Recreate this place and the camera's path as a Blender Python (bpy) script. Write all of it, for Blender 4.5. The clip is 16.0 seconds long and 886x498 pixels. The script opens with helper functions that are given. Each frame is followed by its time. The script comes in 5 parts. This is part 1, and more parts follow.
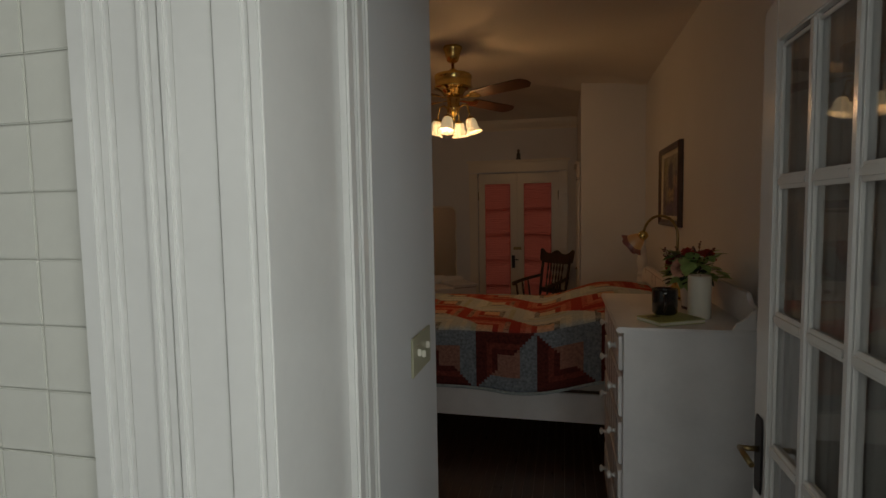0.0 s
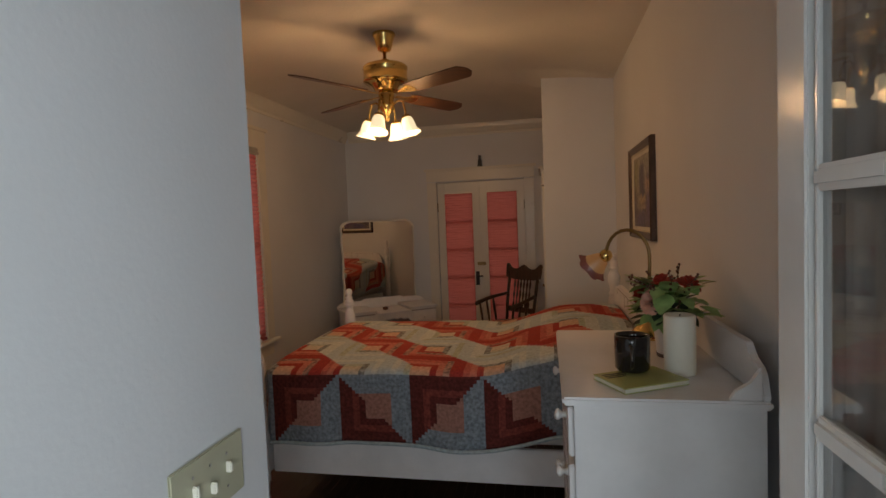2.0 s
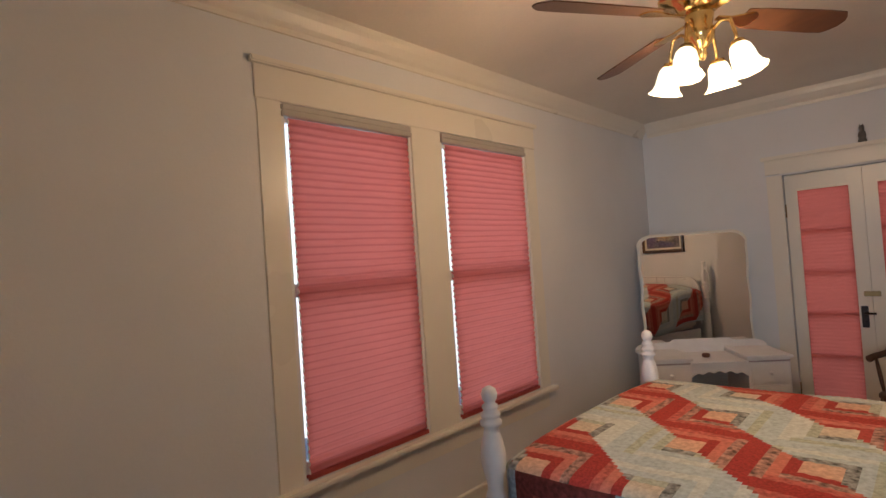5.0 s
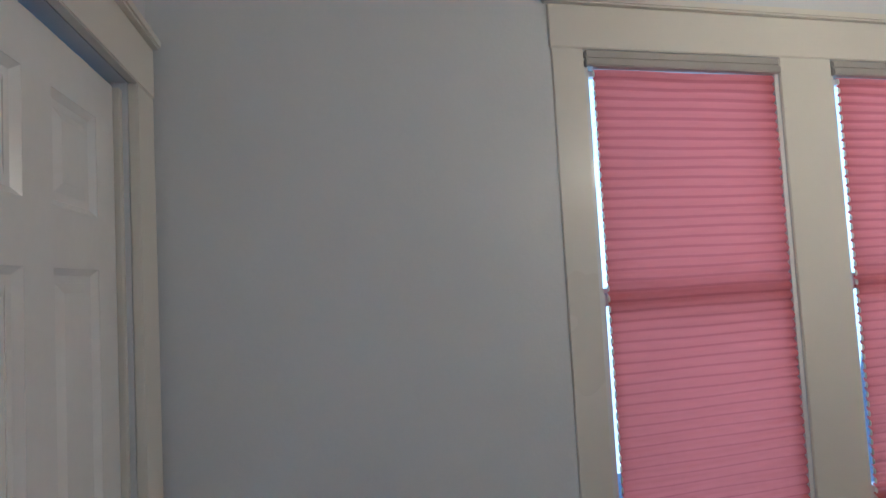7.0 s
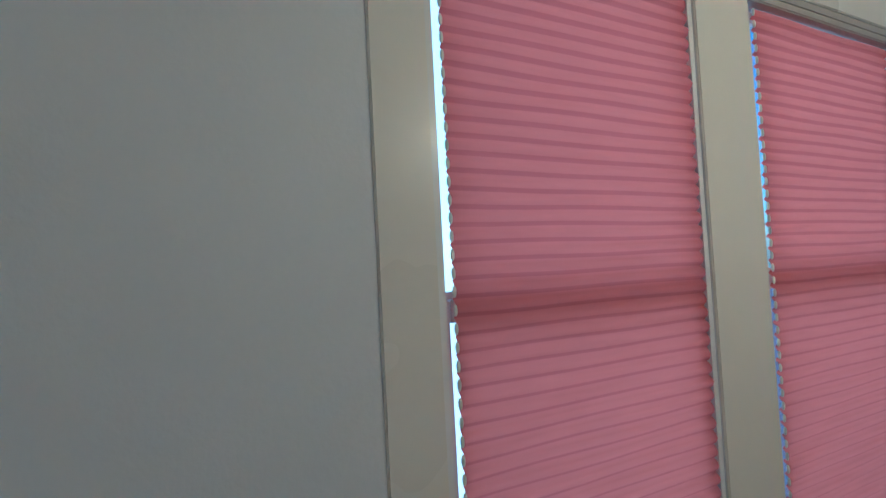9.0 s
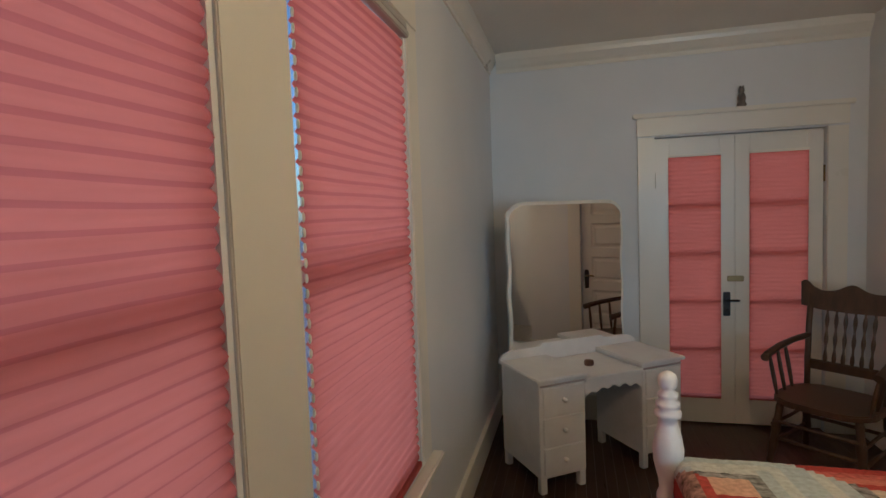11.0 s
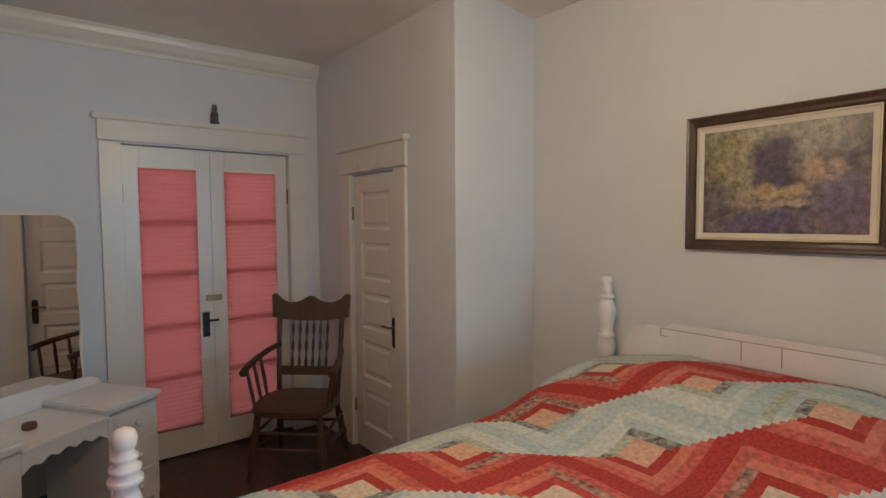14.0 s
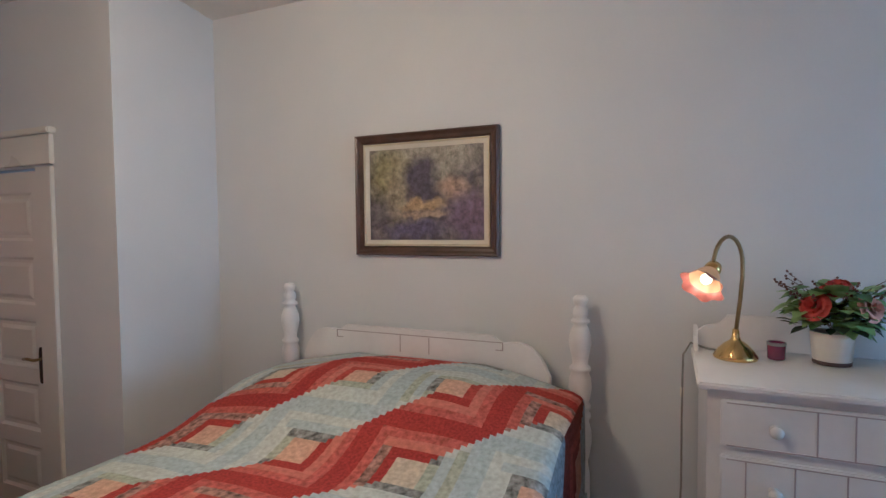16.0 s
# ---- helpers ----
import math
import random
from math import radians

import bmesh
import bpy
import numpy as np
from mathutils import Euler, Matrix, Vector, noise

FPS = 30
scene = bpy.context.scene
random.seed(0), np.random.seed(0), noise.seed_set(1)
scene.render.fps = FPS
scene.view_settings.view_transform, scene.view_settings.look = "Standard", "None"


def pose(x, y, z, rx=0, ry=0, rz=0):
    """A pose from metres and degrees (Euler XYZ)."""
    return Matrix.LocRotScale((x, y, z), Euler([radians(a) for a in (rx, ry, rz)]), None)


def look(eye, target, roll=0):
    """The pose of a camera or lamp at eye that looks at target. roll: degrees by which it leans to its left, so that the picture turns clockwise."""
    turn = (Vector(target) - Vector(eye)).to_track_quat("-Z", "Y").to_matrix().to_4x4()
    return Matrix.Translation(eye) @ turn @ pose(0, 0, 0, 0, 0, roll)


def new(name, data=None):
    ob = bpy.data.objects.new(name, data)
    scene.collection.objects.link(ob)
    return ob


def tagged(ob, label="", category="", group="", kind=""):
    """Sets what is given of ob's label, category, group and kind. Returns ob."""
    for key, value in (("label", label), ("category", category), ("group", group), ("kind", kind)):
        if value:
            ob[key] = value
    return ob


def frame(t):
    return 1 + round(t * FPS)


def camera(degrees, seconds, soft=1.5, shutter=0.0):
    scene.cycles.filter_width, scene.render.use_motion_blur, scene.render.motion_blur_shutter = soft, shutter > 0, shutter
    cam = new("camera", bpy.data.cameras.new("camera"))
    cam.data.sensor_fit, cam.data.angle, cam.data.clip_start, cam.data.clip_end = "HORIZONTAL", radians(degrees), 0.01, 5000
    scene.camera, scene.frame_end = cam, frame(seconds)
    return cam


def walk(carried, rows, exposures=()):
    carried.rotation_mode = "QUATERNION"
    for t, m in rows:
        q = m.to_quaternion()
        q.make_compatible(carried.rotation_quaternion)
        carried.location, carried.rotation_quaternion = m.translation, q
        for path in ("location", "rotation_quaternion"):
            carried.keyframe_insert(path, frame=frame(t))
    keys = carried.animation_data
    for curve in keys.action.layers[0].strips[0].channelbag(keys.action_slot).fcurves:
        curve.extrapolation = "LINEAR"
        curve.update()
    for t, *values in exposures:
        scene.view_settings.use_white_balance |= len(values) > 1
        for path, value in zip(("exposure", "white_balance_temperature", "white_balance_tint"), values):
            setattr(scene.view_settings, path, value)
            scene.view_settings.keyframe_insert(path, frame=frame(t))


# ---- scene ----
cam = camera(80.3, 16.0)
PATH = [
    (0, (0.441, 0.085, 1.58), (-0.01, 2.028, 1.434), -1.0),
    (0.5, (0.527, 0.228, 1.574), (0.236, 2.201, 1.431), -1.3),
    (1, (0.587, 0.332, 1.598), (0.258, 2.299, 1.462), -1.6),
    (1.5, (0.606, 0.569, 1.597), (0.242, 2.532, 1.478), -2.0),
    (2, (0.607, 0.784, 1.6), (0.22, 2.743, 1.492), -2.3),
    (2.5, (0.625, 1.012, 1.605), (0.159, 2.954, 1.512), -2.8),
    (3, (0.613, 1.239, 1.6), (0.045, 3.155, 1.518), -3.1),
    (3.2, (0.562, 1.326, 1.57), (-0.040, 3.233, 1.503), -3.2),
    (5.5, (0.138, 1.996, 1.538), (-1.449, 3.212, 1.607), -4.0),
    (6, (0.001, 2.052, 1.544), (-1.751, 3.014, 1.631), -4.0),
    (6.5, (-0.126, 2.197, 1.546), (-2.006, 2.869, 1.662), -3.8),
    (7, (-0.258, 2.27, 1.555), (-2.208, 2.701, 1.657), -3.1),
    (7.5, (-0.522, 2.308, 1.582), (-2.476, 2.727, 1.644), -2.8),
    (8, (-0.531, 2.43, 1.527), (-2.503, 2.75, 1.63), -2.7),
    (8.5, (-0.752, 2.58, 1.543), (-2.693, 3.056, 1.627), -3.4),
    (9, (-0.997, 2.698, 1.526), (-2.757, 3.645, 1.604), -3.0),
    (9.5, (-1.118, 2.794, 1.553), (-2.615, 4.121, 1.558), -3.4),
    (11.8, (-1.284, 3.325, 1.584), (-1.14, 5.315, 1.442), -1.1),
    (12, (-1.275, 3.37, 1.583), (-0.972, 5.342, 1.444), -0.9),
    (12.5, (-1.242, 3.414, 1.582), (-0.591, 5.3, 1.445), -0.5),
    (13, (-1.226, 3.409, 1.577), (-0.324, 5.189, 1.451), -0.3),
    (13.5, (-1.19, 3.388, 1.585), (-0.124, 5.076, 1.463), -0.3),
    (14, (-1.159, 3.359, 1.575), (0.076, 4.928, 1.467), -0.4),
    (14.5, (-1.133, 3.313, 1.569), (0.278, 4.727, 1.474), -0.3),
    (15, (-1.107, 3.262, 1.563), (0.459, 4.503, 1.478), -0.3),
    (15.5, (-1.075, 3.208, 1.582), (0.636, 4.24, 1.488), -0.5),
    (16, (-1.046, 3.13, 1.575), (0.79, 3.918, 1.49), -0.5),
]

EXPOSURES = [(0.0, -2.2, 7300, 8), (0.5, -1.75, 7000, 8), (1.0, -1.4, 6700, 8), (1.5, -1.05, 6500, 8), (2.0, -0.8, 6400, 8), (2.5, -0.55, 6400, 8), (3.2, -0.33, 6200, 8), (5.3, 0.5, 4900, 2), (6.5, 0.62, 3900, -4), (8.0, 0.75, 3450, -12), (9.5, 0.35, 3600, -14), (11.8, 0.25, 4700, -8), (13.5, 0.5, 4450, -8), (16.0, 0.55, 3950, -4)]
walk(cam, [(t, look(eye, target, roll)) for t, eye, target, roll in PATH], EXPOSURES)

# ---- world and light ----
world = bpy.data.worlds.new("sky")
scene.world = world
world.use_nodes = True
sky = world.node_tree.nodes.new("ShaderNodeTexSky")
sky.sky_type, sky.sun_disc, sky.sun_elevation, sky.sun_rotation = "NISHITA", False, radians(40), radians(200)
world.node_tree.links.new(sky.outputs[0], world.node_tree.nodes["Background"].inputs[0])
world.node_tree.nodes["Background"].inputs[1].default_value = 0.12


def area_light(name, eye, target, sx, sy, watts, color):
    d = bpy.data.lights.new(name, "AREA")
    d.shape, d.size, d.size_y, d.energy, d.color = "RECTANGLE", sx, sy, watts, color
    ob = new(name, d)
    ob.matrix_world = look(eye, target)
    return ob


def bulb_light(name, place, watts, color, radius=0.025):
    d = bpy.data.lights.new(name, "POINT")
    d.energy, d.color, d.shadow_soft_size = watts, color, radius
    ob = new(name, d)
    ob.location = place
    return ob


COOLFILL = (0.86, 0.94, 1.0)
area_light("window_daylight", (-2.75, 4.1, 1.6), (-1.86, 4.1, 1.45), 2.6, 2.4, 26, (1.0, 0.91, 0.80))
area_light("door_daylight", (-0.17, 7.95, 1.3), (-0.17, 7.1, 1.1), 1.6, 2.4, 14, (1.0, 0.90, 0.77))
# two cool fill lamps added in the unseen hall to brighten the nearer walls
area_light("hall_fill_east", (1.31, -0.45, 1.52), (0.2, 0.05, 1.40), 1.1, 1.25, 82, COOLFILL)
area_light("hall_fill_south", (0.25, -1.56, 1.55), (0.45, 0.5, 1.40), 1.1, 1.25, 23, COOLFILL)
FAN_X, FAN_Y = -0.41, 4.20
WARM = (1.0, 0.56, 0.25)

# ---- materials ----


def mat(name, color, rough=0.5, metal=0.0, var=0.06, scale=6.0, grain=60.0, bump=0.05, spec=0.5, coat=0.0, stretch=(1, 1, 1), dirt=None):
    """A surface with variation at two scales: broad blotches and a fine grain that also gives relief."""
    m = bpy.data.materials.new(name)
    m.use_nodes = True
    nt = m.node_tree
    b = nt.nodes["Principled BSDF"]
    tc = nt.nodes.new("ShaderNodeTexCoord")
    mp = nt.nodes.new("ShaderNodeMapping")
    mp.inputs["Scale"].default_value = stretch
    nt.links.new(tc.outputs["Object"], mp.inputs[0])
    n1 = nt.nodes.new("ShaderNodeTexNoise")
    n1.inputs["Scale"].default_value, n1.inputs["Detail"].default_value = scale, 4
    n2 = nt.nodes.new("ShaderNodeTexNoise")
    n2.inputs["Scale"].default_value, n2.inputs["Detail"].default_value = grain, 3
    for n in (n1, n2):
        nt.links.new(mp.outputs[0], n.inputs["Vector"])
    ramp = nt.nodes.new("ShaderNodeValToRGB")
    lo = dirt or tuple(c * (1 - 2.2 * var) for c in color)
    hi = tuple(min(1, c * (1 + 1.2 * var)) for c in color)
    ramp.color_ramp.elements[0].position, ramp.color_ramp.elements[1].position = 0.3, 0.7
    ramp.color_ramp.elements[0].color, ramp.color_ramp.elements[1].color = (*lo, 1), (*hi, 1)
    nt.links.new(n1.outputs[0], ramp.inputs[0])
    mix = nt.nodes.new("ShaderNodeMixRGB")
    mix.blend_type = "MULTIPLY"
    mix.inputs[0].default_value = min(1, var * 4)
    r2 = nt.nodes.new("ShaderNodeMapRange")
    r2.inputs[3].default_value, r2.inputs[4].default_value = 0.7, 1.15
    nt.links.new(n2.outputs[0], r2.inputs[0])
    nt.links.new(ramp.outputs[0], mix.inputs[1])
    nt.links.new(r2.outputs[0], mix.inputs[2])
    nt.links.new(mix.outputs[0], b.inputs["Base Color"])
    rr = nt.nodes.new("ShaderNodeMapRange")
    rr.inputs[3].default_value, rr.inputs[4].default_value = max(0.02, rough - 0.08), min(1, rough + 0.08)
    nt.links.new(n1.outputs[0], rr.inputs[0])
    nt.links.new(rr.outputs[0], b.inputs["Roughness"])
    b.inputs["Metallic"].default_value = metal
    b.inputs["Specular IOR Level"].default_value = spec
    b.inputs["Coat Weight"].default_value = coat
    if bump:
        bp = nt.nodes.new("ShaderNodeBump")
        bp.inputs["Strength"].default_value, bp.inputs["Distance"].default_value = bump, 0.004
        nt.links.new(n2.outputs[0], bp.inputs["Height"])
        nt.links.new(bp.outputs[0], b.inputs["Normal"])
    return m


WALL = mat("wall_paint", (0.71, 0.722, 0.735), 0.62, var=0.02, scale=1.6, grain=90, bump=0.12)
CEIL = mat("ceiling_paint", (0.74, 0.70, 0.63), 0.75, var=0.04, scale=1.2, grain=60, bump=0.18)
TRIM = mat("trim_enamel", (0.74, 0.712, 0.635), 0.3, var=0.006, scale=1.5, grain=30, bump=0.03)
GLOSS = mat("door_enamel", (0.80, 0.80, 0.78), 0.2, var=0.02, scale=5, grain=40, bump=0.05)
WHITE = mat("white_furniture_paint", (0.80, 0.79, 0.79), 0.33, var=0.03, scale=7, grain=50, bump=0.06)
# grey-brown that paints the shade of grooves and beads onto white furniture
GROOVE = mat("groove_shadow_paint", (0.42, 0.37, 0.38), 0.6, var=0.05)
WOODFLOOR = mat("dark_floor_wood", (0.060, 0.030, 0.017), 0.3, var=0.18, scale=3, grain=25, bump=0.15, stretch=(8, 1, 1))
CHAIRWOOD = mat("dark_oak", (0.085, 0.047, 0.026), 0.4, var=0.16, scale=5, grain=30, bump=0.2, stretch=(6, 6, 1))
BLADEWOOD = mat("fan_blade_walnut", (0.085, 0.040, 0.020), 0.35, var=0.18, scale=4, grain=30, bump=0.1, stretch=(1, 10, 1))
BRASS = mat("polished_brass", (0.78, 0.55, 0.20), 0.18, metal=1.0, var=0.06, bump=0.02)
OLDBRASS = mat("aged_brass", (0.34, 0.25, 0.12), 0.4, metal=1.0, var=0.15, bump=0.06)
IRON = mat("dark_iron", (0.05, 0.045, 0.045), 0.45, metal=0.7, var=0.15)
FRAME = mat("picture_frame_wood", (0.085, 0.045, 0.028), 0.35, var=0.18, scale=9, bump=0.12)
GILT = mat("gilt_slip", (0.62, 0.55, 0.38), 0.45, var=0.06)
LINEN = mat("linen_liner", (0.70, 0.66, 0.55), 0.8, var=0.04, grain=200, bump=0.2)
RAIL = mat("blind_rail_grey", (0.42, 0.40, 0.37), 0.45, var=0.03)
TILE = mat("white_glazed_tile", (0.72, 0.72, 0.66), 0.15, var=0.03, bump=0.02)
GROUT = mat("tile_grout", (0.66, 0.655, 0.60), 0.8, var=0.03)
PLATE = mat("switch_plate_ivory", (0.46, 0.45, 0.32), 0.35, var=0.03)
MUG = mat("dark_glazed_mug", (0.022, 0.018, 0.016), 0.12, var=0.2, coat=0.5)
WAX = mat("candle_wax", (0.82, 0.79, 0.68), 0.45, var=0.02)
BOOKG = mat("green_booklet_cover", (0.42, 0.44, 0.15), 0.4, var=0.05)
PAPER = mat("booklet_paper", (0.72, 0.70, 0.58), 0.7, var=0.04)
POT = mat("white_ceramic_pot", (0.74, 0.72, 0.68), 0.35, var=0.05)
POTRIM = mat("pot_dark_band", (0.10, 0.06, 0.06), 0.5, var=0.1)
VIOLET = mat("violet_candle_glass", (0.19, 0.035, 0.10), 0.1, var=0.1, coat=0.4)
LEAF = mat("leaf_green", (0.11, 0.22, 0.045), 0.5, var=0.2, scale=20, bump=0.1)
LEAFPALE = mat("pale_leaf_green", (0.36, 0.52, 0.19), 0.5, var=0.15, scale=20, bump=0.1)
LEAFDARK = mat("dark_leaf_green", (0.025, 0.045, 0.02), 0.55, var=0.2, scale=20)
PETALRED = mat("red_petal", (0.46, 0.045, 0.03), 0.6, var=0.18, scale=25)
PETALPINK = mat("pink_petal", (0.72, 0.38, 0.28), 0.6, var=0.14, scale=25)
TWIG = mat("brown_twig", (0.16, 0.07, 0.05), 0.7, var=0.2)
STONE = mat("figurine_stone", (0.16, 0.14, 0.12), 0.6, var=0.2, scale=30)
BROWN = mat("brown_trinket", (0.12, 0.05, 0.03), 0.35, var=0.2)
CORD = mat("lamp_cord", (0.28, 0.27, 0.25), 0.5, var=0.05)
SHEER = mat("sheer_curtain_cloth", (0.50, 0.49, 0.46), 0.9, var=0.06, scale=4, grain=200, bump=0.15)
MATTRESS = mat("mattress_ticking", (0.62, 0.60, 0.55), 0.9, var=0.05)
OUTSIDE = mat("outside_wood_siding", (0.45, 0.44, 0.42), 0.8, var=0.1)


def glass(name):
    m = bpy.data.materials.new(name)
    m.use_nodes = True
    b = m.node_tree.nodes["Principled BSDF"]
    b.inputs["Transmission Weight"].default_value, b.inputs["Roughness"].default_value, b.inputs["IOR"].default_value = 1.0, 0.0, 1.45
    return m


def mirror(name):
    m = bpy.data.materials.new(name)
    m.use_nodes = True
    b = m.node_tree.nodes["Principled BSDF"]
    b.inputs["Metallic"].default_value, b.inputs["Roughness"].default_value, b.inputs["Base Color"].default_value = 1.0, 0.015, (0.86, 0.86, 0.84, 1)
    return m


def cloth(name, color, through_color, share):
    """Woven shade cloth: part of the light goes through."""
    m = bpy.data.materials.new(name)
    m.use_nodes = True
    nt = m.node_tree
    out = nt.nodes["Material Output"]
    nt.nodes.remove(nt.nodes["Principled BSDF"])
    d, t, mx = nt.nodes.new("ShaderNodeBsdfDiffuse"), nt.nodes.new("ShaderNodeBsdfTranslucent"), nt.nodes.new("ShaderNodeMixShader")
    tc, n = nt.nodes.new("ShaderNodeTexCoord"), nt.nodes.new("ShaderNodeTexNoise")
    mp = nt.nodes.new("ShaderNodeMapping")
    mp.inputs["Scale"].default_value = (1, 1, 12)
    n.inputs["Scale"].default_value, n.inputs["Detail"].default_value = 7, 5
    nt.links.new(tc.outputs["Object"], mp.inputs[0])
    nt.links.new(mp.outputs[0], n.inputs["Vector"])
    rp = nt.nodes.new("ShaderNodeValToRGB")
    rp.color_ramp.elements[0].color = (*(c * 0.86 for c in through_color), 1)
    rp.color_ramp.elements[1].color = (*(min(1, c * 1.1) for c in through_color), 1)
    nt.links.new(n.outputs[0], rp.inputs[0])
    nt.links.new(rp.outputs[0], t.inputs[0])
    d.inputs[0].default_value = (*color, 1)
    mx.inputs[0].default_value = share
    nt.links.new(d.outputs[0], mx.inputs[1])
    nt.links.new(t.outputs[0], mx.inputs[2])
    nt.links.new(mx.outputs[0], out.inputs[0])
    return m


def lit_glass(name, color, strength, base=(0.85, 0.8, 0.7)):
    """Frosted lamp glass with its bulb burning behind it."""
    m = bpy.data.materials.new(name)
    m.use_nodes = True
    b = m.node_tree.nodes["Principled BSDF"]
    b.inputs["Base Color"].default_value, b.inputs["Roughness"].default_value = (*base, 1), 0.35
    b.inputs["Emission Color"].default_value, b.inputs["Emission Strength"].default_value = (*color, 1), strength
    return m


GLASS = glass("window_glass")
MIRROR = mirror("mirror_silver")
PINK = cloth("pink_pleated_cloth", (0.50, 0.15, 0.14), (0.66, 0.195, 0.155), 0.52)
# darker pink: painted crease shade of the pleats, also the hem and bottom rail
PINKDARK = cloth("pink_hem_and_crease_shade_cloth", (0.45, 0.12, 0.115), (0.53, 0.145, 0.125), 0.5)
PINKSHEER = cloth("pink_curtain_cloth", (0.55, 0.14, 0.12), (0.70, 0.18, 0.13), 0.5)
FANGLASS = lit_glass("lit_frosted_glass", (1.0, 0.80, 0.48), 1.5)
LAMPGLASS = lit_glass("lit_amber_rose_glass", (1.0, 0.42, 0.12), 0.16, (0.30, 0.17, 0.09))
LAMPROSE = mat("rose_glass_edge", (0.38, 0.14, 0.12), 0.2, var=0.15, coat=0.3)
BULB = lit_glass("burning_bulb", (1.0, 0.7, 0.35), 4.0)


def painting_mat():
    m = bpy.data.materials.new("garden_painting")
    m.use_nodes = True
    nt = m.node_tree
    b = nt.nodes["Principled BSDF"]
    b.inputs["Roughness"].default_value = 0.45
    tc = nt.nodes.new("ShaderNodeTexCoord")
    def blob(y, z, sy, sz):
        mp = nt.nodes.new("ShaderNodeMapping")
        mp.inputs["Location"].default_value = (0, -y / sy, -z / sz)
        mp.inputs["Scale"].default_value = (0, 1 / sy, 1 / sz)
        g = nt.nodes.new("ShaderNodeTexGradient")
        g.gradient_type = "SPHERICAL"
        nz = nt.nodes.new("ShaderNodeTexNoise")
        nz.inputs["Scale"].default_value, nz.inputs["Detail"].default_value = 14, 5
        nt.links.new(tc.outputs["Object"], nz.inputs["Vector"])
        mx = nt.nodes.new("ShaderNodeVectorMath")
        mx.operation = "MULTIPLY_ADD"
        mx.inputs[1].default_value = (0.09, 0.09, 0.09)
        nt.links.new(nz.outputs["Color"], mx.inputs[0])
        nt.links.new(tc.outputs["Object"], mx.inputs[2])
        sb = nt.nodes.new("ShaderNodeVectorMath")
        sb.operation = "SUBTRACT"
        sb.inputs[1].default_value = (0.045, 0.045, 0.045)
        nt.links.new(mx.outputs[0], sb.inputs[0])
        nt.links.new(sb.outputs[0], mp.inputs[0])
        nt.links.new(mp.outputs[0], g.inputs[0])
        return g.outputs["Fac"]
    last = None
    base = nt.nodes.new("ShaderNodeTexNoise")
    base.inputs["Scale"].default_value, base.inputs["Detail"].default_value = 18, 6
    nt.links.new(tc.outputs["Object"], base.inputs["Vector"])
    rp = nt.nodes.new("ShaderNodeValToRGB")
    rp.color_ramp.elements[0].position, rp.color_ramp.elements[1].position = 0.35, 0.68
    rp.color_ramp.elements[0].color, rp.color_ramp.elements[1].color = (0.075, 0.062, 0.085, 1), (0.25, 0.21, 0.20, 1)
    nt.links.new(base.outputs[0], rp.inputs[0])
    last = rp.outputs[0]
    for y, z, sy, sz, col, k in ((0.02, 0.19, 0.36, 0.13, (0.44, 0.40, 0.31), 1.8), (0.20, 0.10, 0.15, 0.16, (0.33, 0.30, 0.14), 1.5), (0.13, 0.0, 0.10, 0.2, (0.38, 0.33, 0.22), 1.3),
                                 (0.0, 0.06, 0.13, 0.15, (0.09, 0.075, 0.115), 2.2), (-0.09, 0.12, 0.07, 0.18, (0.36, 0.33, 0.26), 1.2), (-0.14, 0.03, 0.10, 0.08, (0.50, 0.34, 0.24), 1.3),
                                 (0.01, -0.055, 0.15, 0.035, (0.50, 0.36, 0.19), 1.8), (0.0, -0.10, 0.14, 0.02, (0.45, 0.34, 0.24), 1.8), (-0.24, -0.11, 0.16, 0.15, (0.17, 0.12, 0.21), 2.0), (0.05, -0.17, 0.2, 0.06, (0.14, 0.12, 0.22), 1.6)):
        f = blob(y, z, sy, sz)
        mul = nt.nodes.new("ShaderNodeMath")
        mul.operation, mul.use_clamp = "MULTIPLY", True
        mul.inputs[1].default_value = k
        nt.links.new(f, mul.inputs[0])
        mx = nt.nodes.new("ShaderNodeMixRGB")
        nt.links.new(mul.outputs[0], mx.inputs[0])
        nt.links.new(last, mx.inputs[1])
        mx.inputs[2].default_value = (*col, 1)
        last = mx.outputs[0]
    dab = nt.nodes.new("ShaderNodeTexNoise")
    dab.inputs["Scale"].default_value, dab.inputs["Detail"].default_value, dab.inputs["Roughness"].default_value = 34, 6, 0.75
    nt.links.new(tc.outputs["Object"], dab.inputs["Vector"])
    tone = nt.nodes.new("ShaderNodeMapRange")
    tone.inputs[1].default_value, tone.inputs[2].default_value, tone.inputs[3].default_value, tone.inputs[4].default_value = 0.33, 0.68, 0.30, 1.35
    nt.links.new(dab.outputs[0], tone.inputs[0])
    mul = nt.nodes.new("ShaderNodeMixRGB")
    mul.blend_type = "MULTIPLY"
    mul.inputs[0].default_value = 1.0
    nt.links.new(last, mul.inputs[1])
    nt.links.new(tone.outputs[0], mul.inputs[2])
    nt.links.new(mul.outputs[0], b.inputs["Base Color"])
    return m


